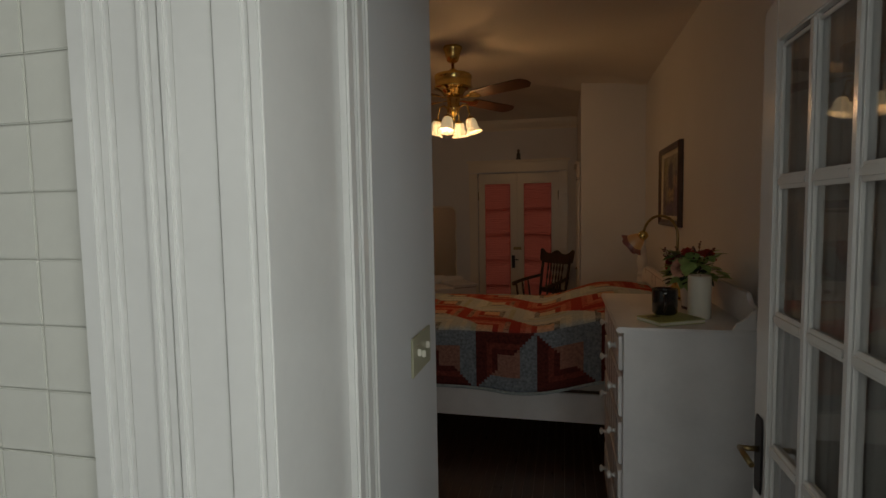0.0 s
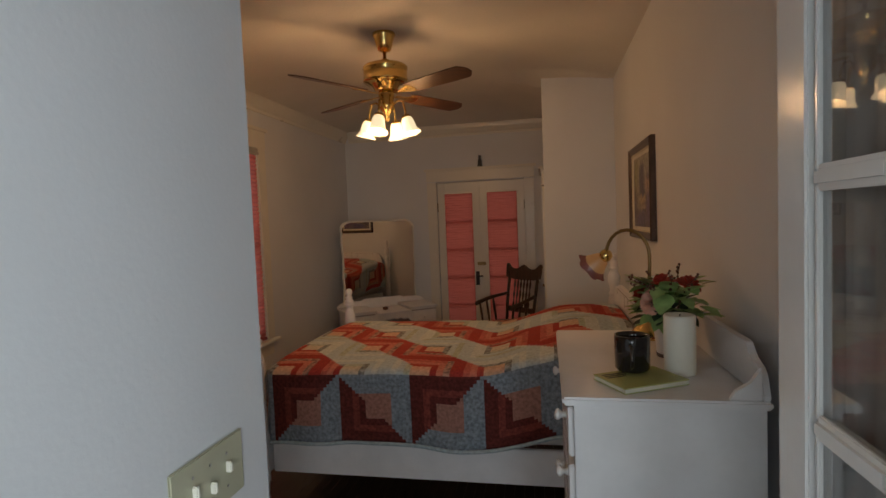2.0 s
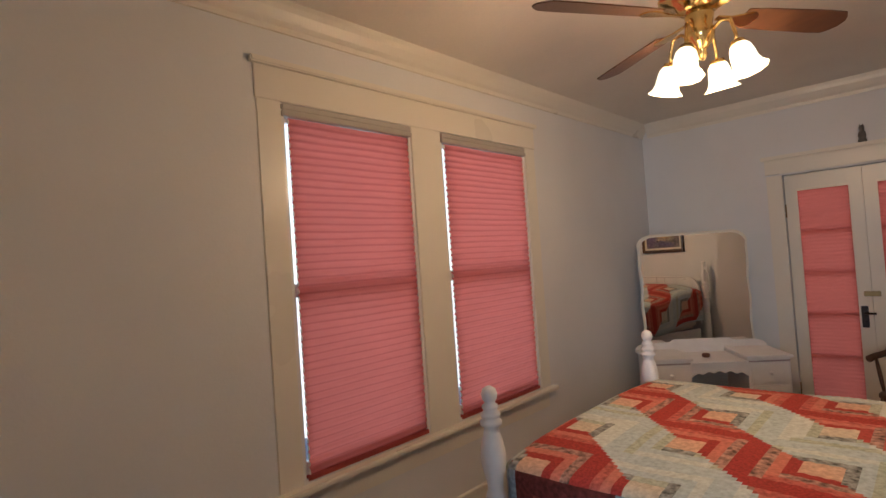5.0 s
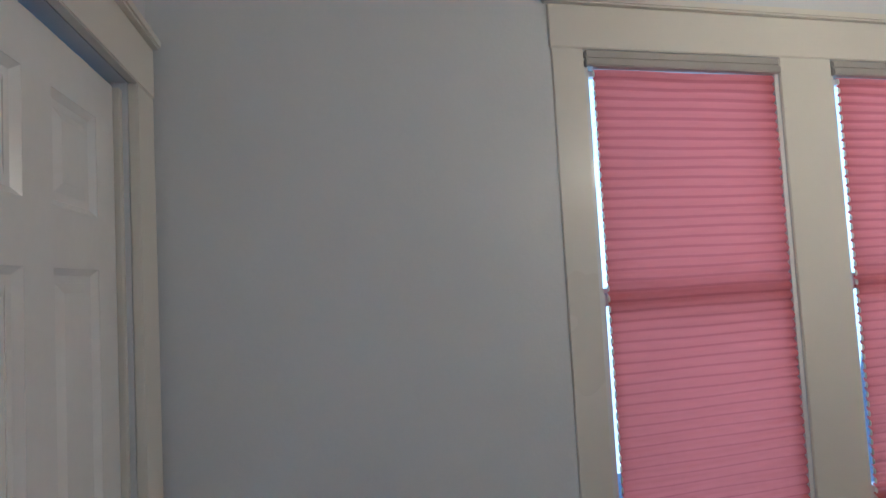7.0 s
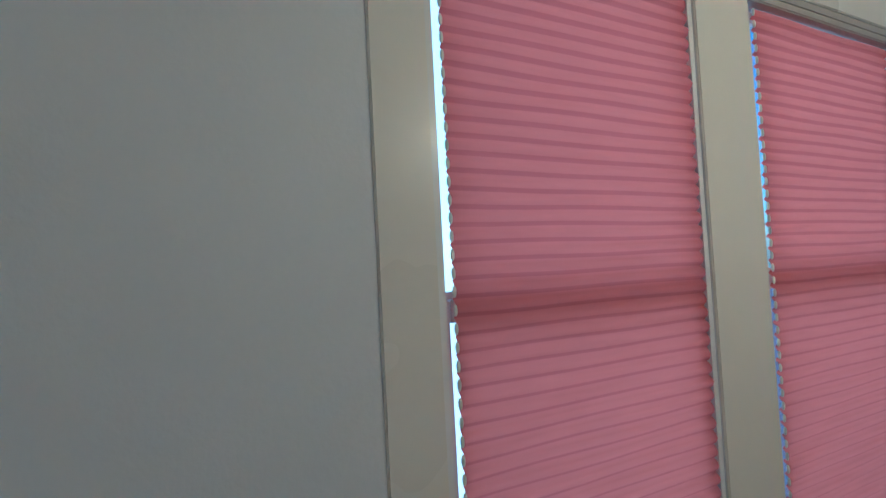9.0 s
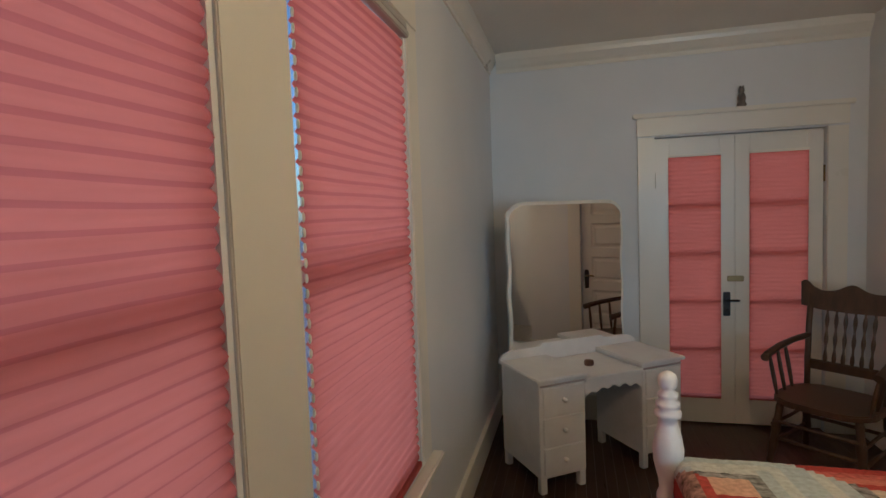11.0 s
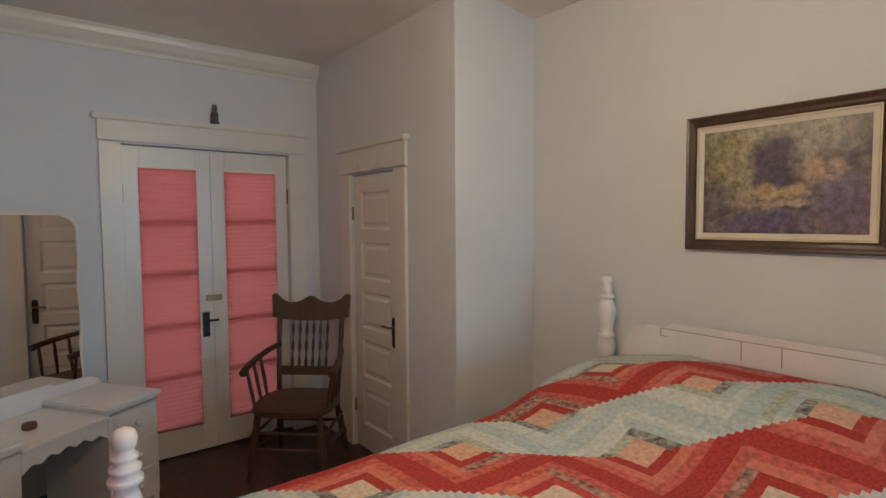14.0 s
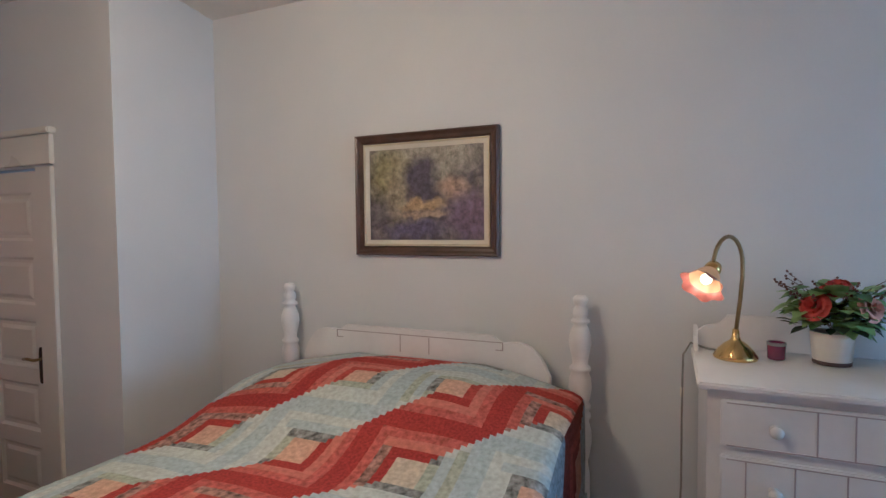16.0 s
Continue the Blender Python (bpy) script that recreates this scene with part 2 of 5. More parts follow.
# ---- mesh helpers ----


def box(bm, x0, x1, y0, y1, z0, z1, bevel=0.0):
    r = bmesh.ops.create_cube(bm, size=1)
    for v in r["verts"]:
        v.co = ((x0 + x1) / 2 + v.co.x * (x1 - x0), (y0 + y1) / 2 + v.co.y * (y1 - y0), (z0 + z1) / 2 + v.co.z * (z1 - z0))
    if bevel:
        es = list({e for v in r["verts"] for e in v.link_edges})
        bmesh.ops.bevel(bm, geom=es, offset=bevel, segments=2, affect="EDGES")
    return bm


def lathe(bm, profile, cx=0.0, cy=0.0, cz=0.0, seg=20, wave=None, m=None):
    """Turns (radius, height) pairs about an upright axis. wave(a, i) scales the radius."""
    rings = []
    for i, (r, h) in enumerate(profile):
        ring = []
        for k in range(seg):
            a = 2 * math.pi * k / seg
            q = max(r, 0.0004) * (wave(a, i) if wave else 1)
            p = Vector((q * math.cos(a), q * math.sin(a), h))
            p = m @ p if m else p + Vector((cx, cy, cz))
            ring.append(bm.verts.new(p))
        rings.append(ring)
    for a, b in zip(rings, rings[1:]):
        for k in range(seg):
            f = bm.faces.new((a[k], a[(k + 1) % seg], b[(k + 1) % seg], b[k]))
            f.smooth = True
    for ring, flip in ((rings[0], True), (rings[-1], False)):
        if not wave:
            bm.faces.new(ring[::-1] if flip else ring)
    return bm


def tube(bm, pts, radius, seg=10):
    pts = [Vector(p) for p in pts]
    rings = []
    for i, p in enumerate(pts):
        d = (pts[min(i + 1, len(pts) - 1)] - pts[max(i - 1, 0)]).normalized()
        u = d.orthogonal() if not rings else (side - d * side.dot(d))
        u = u.normalized()
        side = u
        w = d.cross(u)
        r = radius(i / (len(pts) - 1)) if callable(radius) else radius
        rings.append([bm.verts.new(p + r * (math.cos(2 * math.pi * k / seg) * u + math.sin(2 * math.pi * k / seg) * w)) for k in range(seg)])
    for a, b in zip(rings, rings[1:]):
        for k in range(seg):
            bm.faces.new((a[k], a[(k + 1) % seg], b[(k + 1) % seg], b[k])).smooth = True
    bm.faces.new(rings[0][::-1])
    bm.faces.new(rings[-1])
    return bm


def slab(bm, outline, axis, lo, hi, bevel=0.0):
    """A plate with a drawn outline (a, b), lo to hi thick along the axis."""
    def put(a, b, c):
        return {"x": (c, a, b), "y": (a, c, b), "z": (a, b, c)}[axis]
    A = [bm.verts.new(put(a, b, lo)) for a, b in outline]
    B = [bm.verts.new(put(a, b, hi)) for a, b in outline]
    fs = [bm.faces.new(A), bm.faces.new(B[::-1])]
    n = len(A)
    for k in range(n):
        bm.faces.new((A[k], B[k], B[(k + 1) % n], A[(k + 1) % n]))
    if bevel:
        es = list({e for f in fs for e in f.edges})
        bmesh.ops.bevel(bm, geom=es, offset=bevel, segments=2, affect="EDGES")
    return bm


def mesh_of(name, bm, material):
    bmesh.ops.recalc_face_normals(bm, faces=bm.faces)
    me = bpy.data.meshes.new(name)
    bm.to_mesh(me)
    bm.free()
    for m in material if isinstance(material, (list, tuple)) else [material]:
        me.materials.append(m)
    return me


def part(name, bm, material, parent, label=""):
    ob = new(name, mesh_of(name, bm, material))
    ob.parent = parent
    if label:
        tagged(ob, label)
    return ob


def thing(name, m, label, category, group=""):
    ob = new(name)
    ob.empty_display_size = 0.1
    ob.matrix_world = m
    return tagged(ob, label, category, group)


def single(name, bm, material, label, category, group=""):
    return tagged(new(name, mesh_of(name, bm, material)), label, category, group)


def structure(name, bm, material, label):
    return tagged(new(name, mesh_of(name, bm, material)), label, name.split("_")[0], kind="structure")


def B(*a, **k):
    return box(bmesh.new(), *a, **k)


# ---- setting ----
W, E, N, S = -1.86, 1.20, 7.14, 1.79
TOP = 2.95
W1, W2 = (3.147, 3.94), (4.175, 5.04)
SILL, HEAD = 0.60, 2.30

bm = bmesh.new()
for y0, y1 in ((S - 0.16, W1[0]), (W1[1], W2[0]), (W2[1], N + 0.14)):
    box(bm, W - 0.14, W, y0, y1, 0, TOP)
for y0, y1 in (W1, W2):
    box(bm, W - 0.14, W, y0, y1, 0, SILL)
    box(bm, W - 0.14, W, y0, y1, HEAD, TOP)
wall_west = structure("wall_west", bm, WALL, "cream painted plaster wall with two windows")

FDX0, FDX1, FDT = -0.70, 0.365, 2.065
bm = B(W, FDX0, N, N + 0.14, 0, TOP)
box(bm, FDX1, 0.72, N, N + 0.14, 0, TOP)
box(bm, FDX0, FDX1, N, N + 0.14, FDT, TOP)
wall_north = structure("wall_north", bm, WALL, "cream painted plaster wall around glazed double doors")

JX, JY = 0.60, 5.485
JD0, JD1, JDT = 6.05, 6.605, 1.89
bm = B(JX, JX + 0.12, JY, JD0, 0, TOP)
box(bm, JX, JX + 0.12, JD1, N, 0, TOP)
box(bm, JX, JX + 0.12, JD0, JD1, JDT, TOP)
box(bm, JX + 0.12, E + 0.14, JY, JY + 0.12, 0, TOP)
box(bm, JX + 0.5, JX + 0.56, JY + 0.12, N, 0, TOP)
wall_jog = structure("wall_jog", bm, WALL, "cream plaster closet wall that juts into the room")

HW0, HW1 = -1.0, 0.10
bm = B(E, E + 0.14, HW1, JY, 0, TOP)
box(bm, E, E + 0.14, -1.5, HW0, 0, TOP)
box(bm, E, E + 0.14, HW0, HW1, 0, 0.9)
box(bm, E, E + 0.14, HW0, HW1, 2.2, TOP)
wall_east = structure("wall_east", bm, WALL, "long cream painted plaster wall behind the bed")

CD0, CD1, CDT = -1.71, -0.98, 2.09
bm = B(W, CD0, S - 0.13, S, 0, TOP)
box(bm, CD1, -0.12, S - 0.13, S, 0, TOP)
box(bm, CD0, CD1, S - 0.13, S, CDT, TOP)
box(bm, -0.12, 0.02, 1.10, S - 0.025, 0, TOP)
box(bm, -0.12, 0.02, 0.90, 1.10, 0, TOP)
box(bm, W, -0.12, 0.95, 1.05, 0, TOP)
wall_south = structure("wall_south", bm, WALL, "cream painted closet wall with a panelled door")

HALLY = 0.76
bm = B(-1.5, 0.0, HALLY, 0.90, 0, TOP)
box(bm, 1.06, E, HALLY, 0.90, 0, TOP)
box(bm, 0.0, 1.06, HALLY, 0.90, 2.14, TOP)
box(bm, -1.64, -1.5, -1.5, 0.90, 0, TOP)
box(bm, -1.64, -0.35, -1.64, -1.5, 0, TOP)
box(bm, 0.85, E + 0.14, -1.64, -1.5, 0, TOP)
box(bm, -0.35, 0.85, -1.64, -1.5, 0, 0.9)
box(bm, -0.35, 0.85, -1.64, -1.5, 2.2, TOP)
wall_hall = structure("wall_hall", bm, WALL, "pale painted hall walls around the doorway")

floor = structure("floor", B(-2.1, 1.4, -1.7, 7.4, -0.06, -0.004), GROUT, "subfloor under dark boards")

# coved ceiling
bm = bmesh.new()
def ceiling_z(x, y):
    if y < S:
        return 2.76
    e = E if y < JY else JX
    d = min(x - W, e - x, N - y)
    if x < 0.0:
        d = min(d, max(0.0, y - S))
    s = min(1, max(0, d / 0.75))
    return 2.735 + 0.115 * (1 - (1 - s) ** 2)
NX, NY = 40, 92
grid = [[bm.verts.new((-2.0 + 3.31 * i / NX, -1.64 + 8.92 * j / NY, ceiling_z(-2.0 + 3.31 * i / NX, -1.64 + 8.92 * j / NY))) for j in range(NY + 1)] for i in range(NX + 1)]
top = [[bm.verts.new((v.co.x, v.co.y, 3.0)) for v in (row[0], row[-1])] for row in (grid[0], grid[-1])]
for i in range(NX):
    for j in range(NY):
        bm.faces.new((grid[i][j], grid[i][j + 1], grid[i + 1][j + 1], grid[i + 1][j])).smooth = True
bm.faces.new((top[0][0], top[1][0], top[1][1], top[0][1]))
ceiling = structure("ceiling", bm, CEIL, "gently coved plaster ceiling, cream paint")

# crown moulding
bm = bmesh.new()
PROF = ((0.0, 2.615), (0.012, 2.615), (0.014, 2.64), (0.03, 2.66), (0.05, 2.70), (0.055, 2.725), (0.055, 2.80), (0.0, 2.80))
def crown(bm, p0, p1, nrm):
    A, C = [[bm.verts.new((p[0] + nrm[0] * d, p[1] + nrm[1] * d, z)) for d, z in PROF] for p in (p0, p1)]
    n = len(PROF)
    for k in range(n):
        bm.faces.new((A[k], A[(k + 1) % n], C[(k + 1) % n], C[k]))
    bm.faces.new(A), bm.faces.new(C[::-1])
crown(bm, (W, S), (W, N), (1, 0))
structure("trim_west_crown", bm, TRIM, "cream painted crown moulding")
bm = bmesh.new()
crown(bm, (W + 0.056, N), (JX, N), (0, -1))
structure("trim_north_crown", bm, TRIM, "cream painted crown moulding")

# baseboards
bm = bmesh.new()
for x0, x1, y0, y1 in ((W, W + 0.02, S, N), (W + 0.02, -0.82, N - 0.02, N), (0.485, JX, N - 0.02, N), (JX - 0.02, JX, JY, 5.92), (JX - 0.02, JX, 6.74, N - 0.02), (JX - 0.02, E - 0.02, JY - 0.02, JY), (E - 0.02, E, 0.92, JY), (-0.85, -0.125, S, S + 0.02)):
    box(bm, x0, x1, y0, y1, 0, 0.17, 0.003)
    box(bm, x0 - (0.006 if x0 > 0 and x1 - x0 < 0.1 else 0), x1 + (0.006 if x0 < 0 and x1 - x0 < 0.1 else 0), y0 - (0.006 if y1 - y0 < 0.1 else 0), y1, 0.17, 0.195, 0.004)
structure("baseboard", bm, TRIM, "wide cream painted baseboard")

# ---- windows ----
trim = bmesh.new()
X0, X1 = W - 0.003, W + 0.006
for y0, y1 in ((3.03, W1[0]), (W1[1], W2[0]), (W2[1], 5.16)):
    box(trim, X0, X1, y0, y1, SILL, HEAD, 0.003)
box(trim, X0, X1 + 0.003, 3.025, 5.165, HEAD, 2.45, 0.003)
box(trim, X0, X1 + 0.025, 3.005, 5.185, 2.45, 2.48, 0.006)
box(trim, X0, X1 + 0.045, 2.995, 5.195, SILL - 0.03, SILL, 0.006)
box(trim, X0, X1, 3.04, 5.13, SILL - 0.14, SILL - 0.03, 0.004)
structure("trim_window", trim, TRIM, "cream painted window casing with sill and apron")


def window(name, y0, y1):
    root = tagged(new(name), "white double-hung wooden sash window", "window", kind="structure")
    root.location = (W, y0, SILL)
    w, h = y1 - y0, HEAD - SILL
    bm = bmesh.new()
    box(bm, -0.13, -0.004, 0.0005, 0.018, 0.02, h - 0.018)
    box(bm, -0.13, -0.004, w - 0.018, w - 0.0005, 0.02, h - 0.018)
    box(bm, -0.13, -0.004, 0.0005, w - 0.0005, h - 0.018, h - 0.0005)
    box(bm, -0.135, -0.002, 0.0005, w - 0.0005, 0.0005, 0.02)
    part("window_frame", bm, GLOSS, root, "white painted jambs and sill")
    mid = h * 0.497
    for z0, z1, x in ((0.022, mid + 0.02, -0.075), (mid - 0.02, h - 0.02, -0.105)):
        bm = bmesh.new()
        box(bm, x, x + 0.03, 0.02, 0.048, z0, z1, 0.003)
        box(bm, x, x + 0.03, w - 0.048, w - 0.02, z0, z1, 0.003)
        box(bm, x, x + 0.03, 0.048, w - 0.048, z1 - 0.045, z1, 0.003)
        box(bm, x, x + 0.03, 0.048, w - 0.048, z0, z0 + 0.055, 0.003)
        sash = part("sash", bm, GLOSS, root)
        pane = part("pane", B(x + 0.012, x + 0.016, 0.049, w - 0.049, z0 + 0.056, z1 - 0.046), GLASS, sash, "clear window pane")
        pane.visible_shadow = False
    return root


window("window_1", *W1)
window("window_2", *W2)


def pleated_blind(y0, y1):
    t = thing("pleated_blind", pose(W - 0.012, y0, SILL), "pink pleated fabric blind, lowered, with grey headrail", "blind", "window blinds")
    w, h = y1 - y0, HEAD - SILL
    bm = B(-0.022, 0.022, 0.004, w - 0.004, h - 0.035, h - 0.004, 0.005)
    box(bm, -0.026, 0.028, 0.002, w - 0.002, h - 0.062, h - 0.037, 0.004)
    part("headrail", bm, RAIL, t, "grey metal headrail")
    n = 46
    zt, zb = h - 0.064, 0.03
    bm = bmesh.new()
    step = (zt - zb) / n
    ya, yb = 0.040, w - 0.016
    prev = None
    for k in range(n):
        z1 = zt - k * step
        for s in range(5):
            if s == 0 and prev:
                continue
            z = z1 - step * s / 4
            d = 0.011 * (math.sin(math.pi * s / 4) ** 0.8 if 0 < s < 4 else 0) - 0.004
            row = [bm.verts.new((d + 0.0015 * math.sin(9 * i / 8 + k * 1.7), ya + (yb - ya) * i / 8, z + 0.0012 * math.sin(i * 1.1 + k))) for i in range(9)]
            if prev:
                for i in range(8):
                    f = bm.faces.new((prev[i], prev[i + 1], row[i + 1], row[i]))
                    f.smooth = True
                    # last strip of each pleat takes the darker cloth as crease shade
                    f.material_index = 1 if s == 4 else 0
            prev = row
    part("pleated_cloth", bm, [PINK, PINKDARK], t, "pink pleated translucent cloth")
    part("bottom_rail", B(-0.014, 0.014, 0.026, w - 0.010, 0.006, 0.03, 0.004), PINKDARK, t, "dark pink bottom rail")
    bm = bmesh.new()
    for k in range(46):
        z = zt - 0.02 - (zt - zb) * k / 46
        bmesh.ops.create_uvsphere(bm, u_segments=6, v_segments=5, radius=0.008, matrix=Matrix.Translation((0.010, 0.036, z)) @ Matrix.Diagonal((0.55, 0.6, 1.5, 1)))
    part("bead_chain", bm, WAX, t, "white beaded pull chain")
    return t


pleated_blind(*W1)
pleated_blind(*W2)

# ---- glazed double doors in the north wall ----
bm = bmesh.new()
y1 = N - 0.001
y0 = N - 0.022
box(bm, -0.815, FDX0, y0, y1, 0, FDT, 0.003)
box(bm, FDX1, 0.482, y0, y1, 0, FDT, 0.003)
box(bm, -0.82, 0.487, y0 - 0.003, y1, FDT + 0.012, 2.20, 0.003)
box(bm, -0.845, 0.512, y0 - 0.025, y1, 2.20, 2.232, 0.006)
# hidden strips added behind the leaves to keep outside light from leaking in
box(bm, FDX0 + 0.001, FDX1 - 0.001, N + 0.067, N + 0.10, FDT - 0.05, FDT - 0.001)
box(bm, FDX0 + 0.001, FDX1 - 0.001, N + 0.067, N + 0.13, -0.003, 0.05)
box(bm, FDX0 + 0.001, FDX0 + 0.03, N + 0.067, N + 0.10, 0.05, FDT - 0.05)
box(bm, FDX1 - 0.03, FDX1 - 0.001, N + 0.067, N + 0.10, 0.05, FDT - 0.05)
box(bm, -0.20, -0.15, N + 0.067, N + 0.09, 0.05, FDT - 0.05)
structure("trim_double_door", bm, TRIM, "cream painted door casing with a cap shelf, and hidden strips added against light leaks")


def glazed_leaf(name, x0, x1, hinge_left):
    root = tagged(new(name), "cream glazed door, closed, with pink curtained panes", "door", kind="structure")
    root.location = (x0, N + 0.03, 0.012)
    w, h = x1 - x0, FDT - 0.022
    st, zb, zt = 0.095, 0.20, 1.905
    bm = bmesh.new()
    box(bm, 0, st, 0, 0.035, 0, h, 0.003)
    box(bm, w - st, w, 0, 0.035, 0, h, 0.003)
    box(bm, st, w - st, 0, 0.035, zt, h, 0.003)
    box(bm, st, w - st, 0, 0.035, 0, zb, 0.003)
    part("leaf_frame", bm, TRIM, root)
    for k in range(1, 5):
        z = zb + (zt - zb) * k / 5
        part("muntin", B(st, w - st, 0.012, 0.034, z - 0.014, z + 0.014, 0.002), TRIM, root)
    pane = part("pane", B(st, w - st, 0.0225, 0.0255, zb, zt), GLASS, root)
    pane.visible_shadow = False
    bm = bmesh.new()
    prev = None
    for i in range(15):
        x = st - 0.006 + (w - 2 * st + 0.012) * i / 14
        col = [bm.verts.new((x, -0.006 + 0.0022 * math.sin(z * 210 + 0.4 * math.sin(i * 0.9)) + 0.0012 * math.sin(i * 1.7 + z * 3), z)) for z in np.linspace(zb - 0.02, zt + 0.012, 260)]
        if prev:
            for j in range(259):
                f = bm.faces.new((prev[j], col[j], col[j + 1], prev[j + 1]))
                f.smooth, f.material_index = True, 1 if j < 5 else 0
        prev = col
    part("curtain", bm, [PINKSHEER, PINKDARK], root, "thin pink gathered curtain over the panes")
    part("curtain_rod", B(st - 0.012, w - st + 0.012, -0.012, -0.002, zt + 0.004, zt + 0.022, 0.003), WAX, root, "white flat curtain rod")
    hx = -0.004 if hinge_left else w + 0.004
    for z in (0.25, 1.75):
        part("hinge", tube(bmesh.new(), [(hx, -0.006, z - 0.055), (hx, -0.006, z + 0.055)], 0.009, 8), OLDBRASS, root, "dark brass butt hinge")
    return root, w


left, lw = glazed_leaf("door_1", FDX0 + 0.004, -0.178, True)
bm = B(lw - 0.075, lw - 0.03, -0.012, 0.0, 0.78, 0.95, 0.003)
part("lock_plate", bm, IRON, left, "dark metal lock plate")
bm = tube(bmesh.new(), [(lw - 0.052, -0.012, 0.895), (lw - 0.052, -0.045, 0.895)], 0.008, 8)
tube(bm, [(lw - 0.052, -0.045, 0.895), (lw + 0.02, -0.05, 0.895)], 0.008, 8)
lathe(bm, [(0.004, -0.014), (0.012, -0.01), (0.012, 0.0), (0.004, 0.004)], lw - 0.052, -0.014, 0.83, 10)
part("door_handle", bm, IRON, left, "dark metal lever handle")
part("barrel_bolt", B(lw - 0.05, lw + 0.055, -0.016, 0.0, 1.025, 1.065, 0.004), OLDBRASS, left, "brass sliding bolt")
glazed_leaf("door_2", -0.176, FDX1 - 0.004, False)

# figurine on the cap of the door casing
bm = lathe(bmesh.new(), [(0.0, 0), (0.026, 0.0), (0.03, 0.012), (0.022, 0.03), (0.026, 0.055), (0.02, 0.08), (0.012, 0.09), (0.018, 0.102), (0.016, 0.12), (0.0, 0.132)], -0.15, N - 0.028, 2.2325, 14)
for s in (-1, 1):
    lathe(bm, [(0.006, 0), (0.004, 0.012), (0.0, 0.022)], -0.15 + s * 0.009, N - 0.028, 2.352, 8)
single("figurine", bm, STONE, "small dark owl-shaped figurine on the door casing", "figurine")

# ---- five-panel closet door ----
bm = bmesh.new()
x1, x0 = JX - 0.001, JX - 0.022
box(bm, x0, x1, 5.925, JD0, 0, JDT, 0.003)
box(bm, x0, x1, JD1, 6.735, 0, JDT, 0.003)
box(bm, x0 - 0.003, x1, 5.92, 6.74, JDT + 0.012, 2.05, 0.003)
box(bm, x0 - 0.026, x1, 5.895, 6.765, 2.05, 2.08, 0.006)
structure("trim_closet_door", bm, TRIM, "cream painted closet door casing with cap")


def panel_door(name, w, h, rows, label, m, st=0.1, material=TRIM):
    """A leaf in local x (width) and z, face towards -y; rows: (x0, x1, z0, z1) of the sunk panels."""
    root = tagged(new(name), label, "door", kind="structure")
    root.matrix_world = m
    xs = sorted({0, w, *(v for r in rows for v in r[:2])})
    zs = sorted({0, h, *(v for r in rows for v in r[2:])})
    bm = bmesh.new()
    for a, b in zip(xs, xs[1:]):
        for c, d in zip(zs, zs[1:]):
            if not any(r[0] <= a and b <= r[1] and r[2] <= c and d <= r[3] for r in rows):
                box(bm, a, b, 0, 0.035, c, d)
    bmesh.ops.remove_doubles(bm, verts=bm.verts, dist=0.0005)
    part("leaf", bm, material, root)
    for a, b, c, d in rows:
        bm = bmesh.new()
        loops = []
        for inset, y in ((0.0, 0.001), (0.014, 0.012), (0.03, 0.012), (0.05, 0.004)):
            loops.append([bm.verts.new(p) for p in ((a + inset, y, c + inset), (b - inset, y, c + inset), (b - inset, y, d - inset), (a + inset, y, d - inset))])
        for p, q in zip(loops, loops[1:]):
            for k in range(4):
                bm.faces.new((p[k], p[(k + 1) % 4], q[(k + 1) % 4], q[k]))
        bm.faces.new(loops[-1])
        back = [bm.verts.new(p) for p in ((a, 0.03, c), (b, 0.03, c), (b, 0.03, d), (a, 0.03, d))]
        for k in range(4):
            bm.faces.new((loops[0][k], back[k], back[(k + 1) % 4], loops[0][(k + 1) % 4]))
        bm.faces.new(back)
        part("panel", bm, material, root)
    return root


w = JD1 - JD0 - 0.008
rows = [(0.095, w - 0.095, 0.17 + k * 0.335, 0.17 + k * 0.335 + 0.25) for k in range(5)]
jd = panel_door("door_3", w, JDT - 0.022, rows, "cream five-panel closet door, closed", pose(JX + 0.012, JD1 - 0.004, 0.01, 0, 0, -90))
bm = slab(bmesh.new(), [(w - 0.065, 0.77), (w - 0.03, 0.77), (w - 0.026, 0.80), (w - 0.026, 0.93), (w - 0.03, 0.96), (w - 0.065, 0.96), (w - 0.069, 0.93), (w - 0.069, 0.80)], "y", -0.008, 0.0, 0.002)
plate = part("lock_plate", bm, IRON, jd, "dark metal door plate")
bm = tube(bmesh.new(), [(w - 0.048, -0.006, 0.90), (w - 0.048, -0.045, 0.90)], 0.008, 8)
tube(bm, [(w - 0.044, -0.045, 0.90), (w - 0.10, -0.048, 0.905), (w - 0.135, -0.045, 0.90)], 0.008, 8)
part("door_handle", bm, OLDBRASS, jd, "brass lever handle")
for z in (0.28, 1.62):
    part("hinge", tube(bmesh.new(), [(-0.006, -0.006, z - 0.045), (-0.006, -0.006, z + 0.045)], 0.008, 8), OLDBRASS, jd, "dark brass hinge")

# ---- six-panel closet door in the south wall ----
bm = bmesh.new()
y0, y1 = S + 0.001, S + 0.024
box(bm, W + 0.023, CD0, y0, y1, 0, CDT, 0.003)
box(bm, CD1, CD1 + 0.12, y0, y1, 0, CDT, 0.003)
box(bm, W + 0.023, CD1 + 0.125, y0, y1 + 0.003, CDT, 2.23, 0.003)
box(bm, W + 0.023, CD1 + 0.145, y0, y1 + 0.024, 2.23, 2.26, 0.006)
box(bm, CD0 + 0.001, CD0 + 0.02, S - 0.10, S - 0.012, 0, CDT - 0.02, 0.002)
structure("trim_south_door", bm, TRIM, "cream painted door casing in the corner")
w = CD1 - CD0 - 0.03
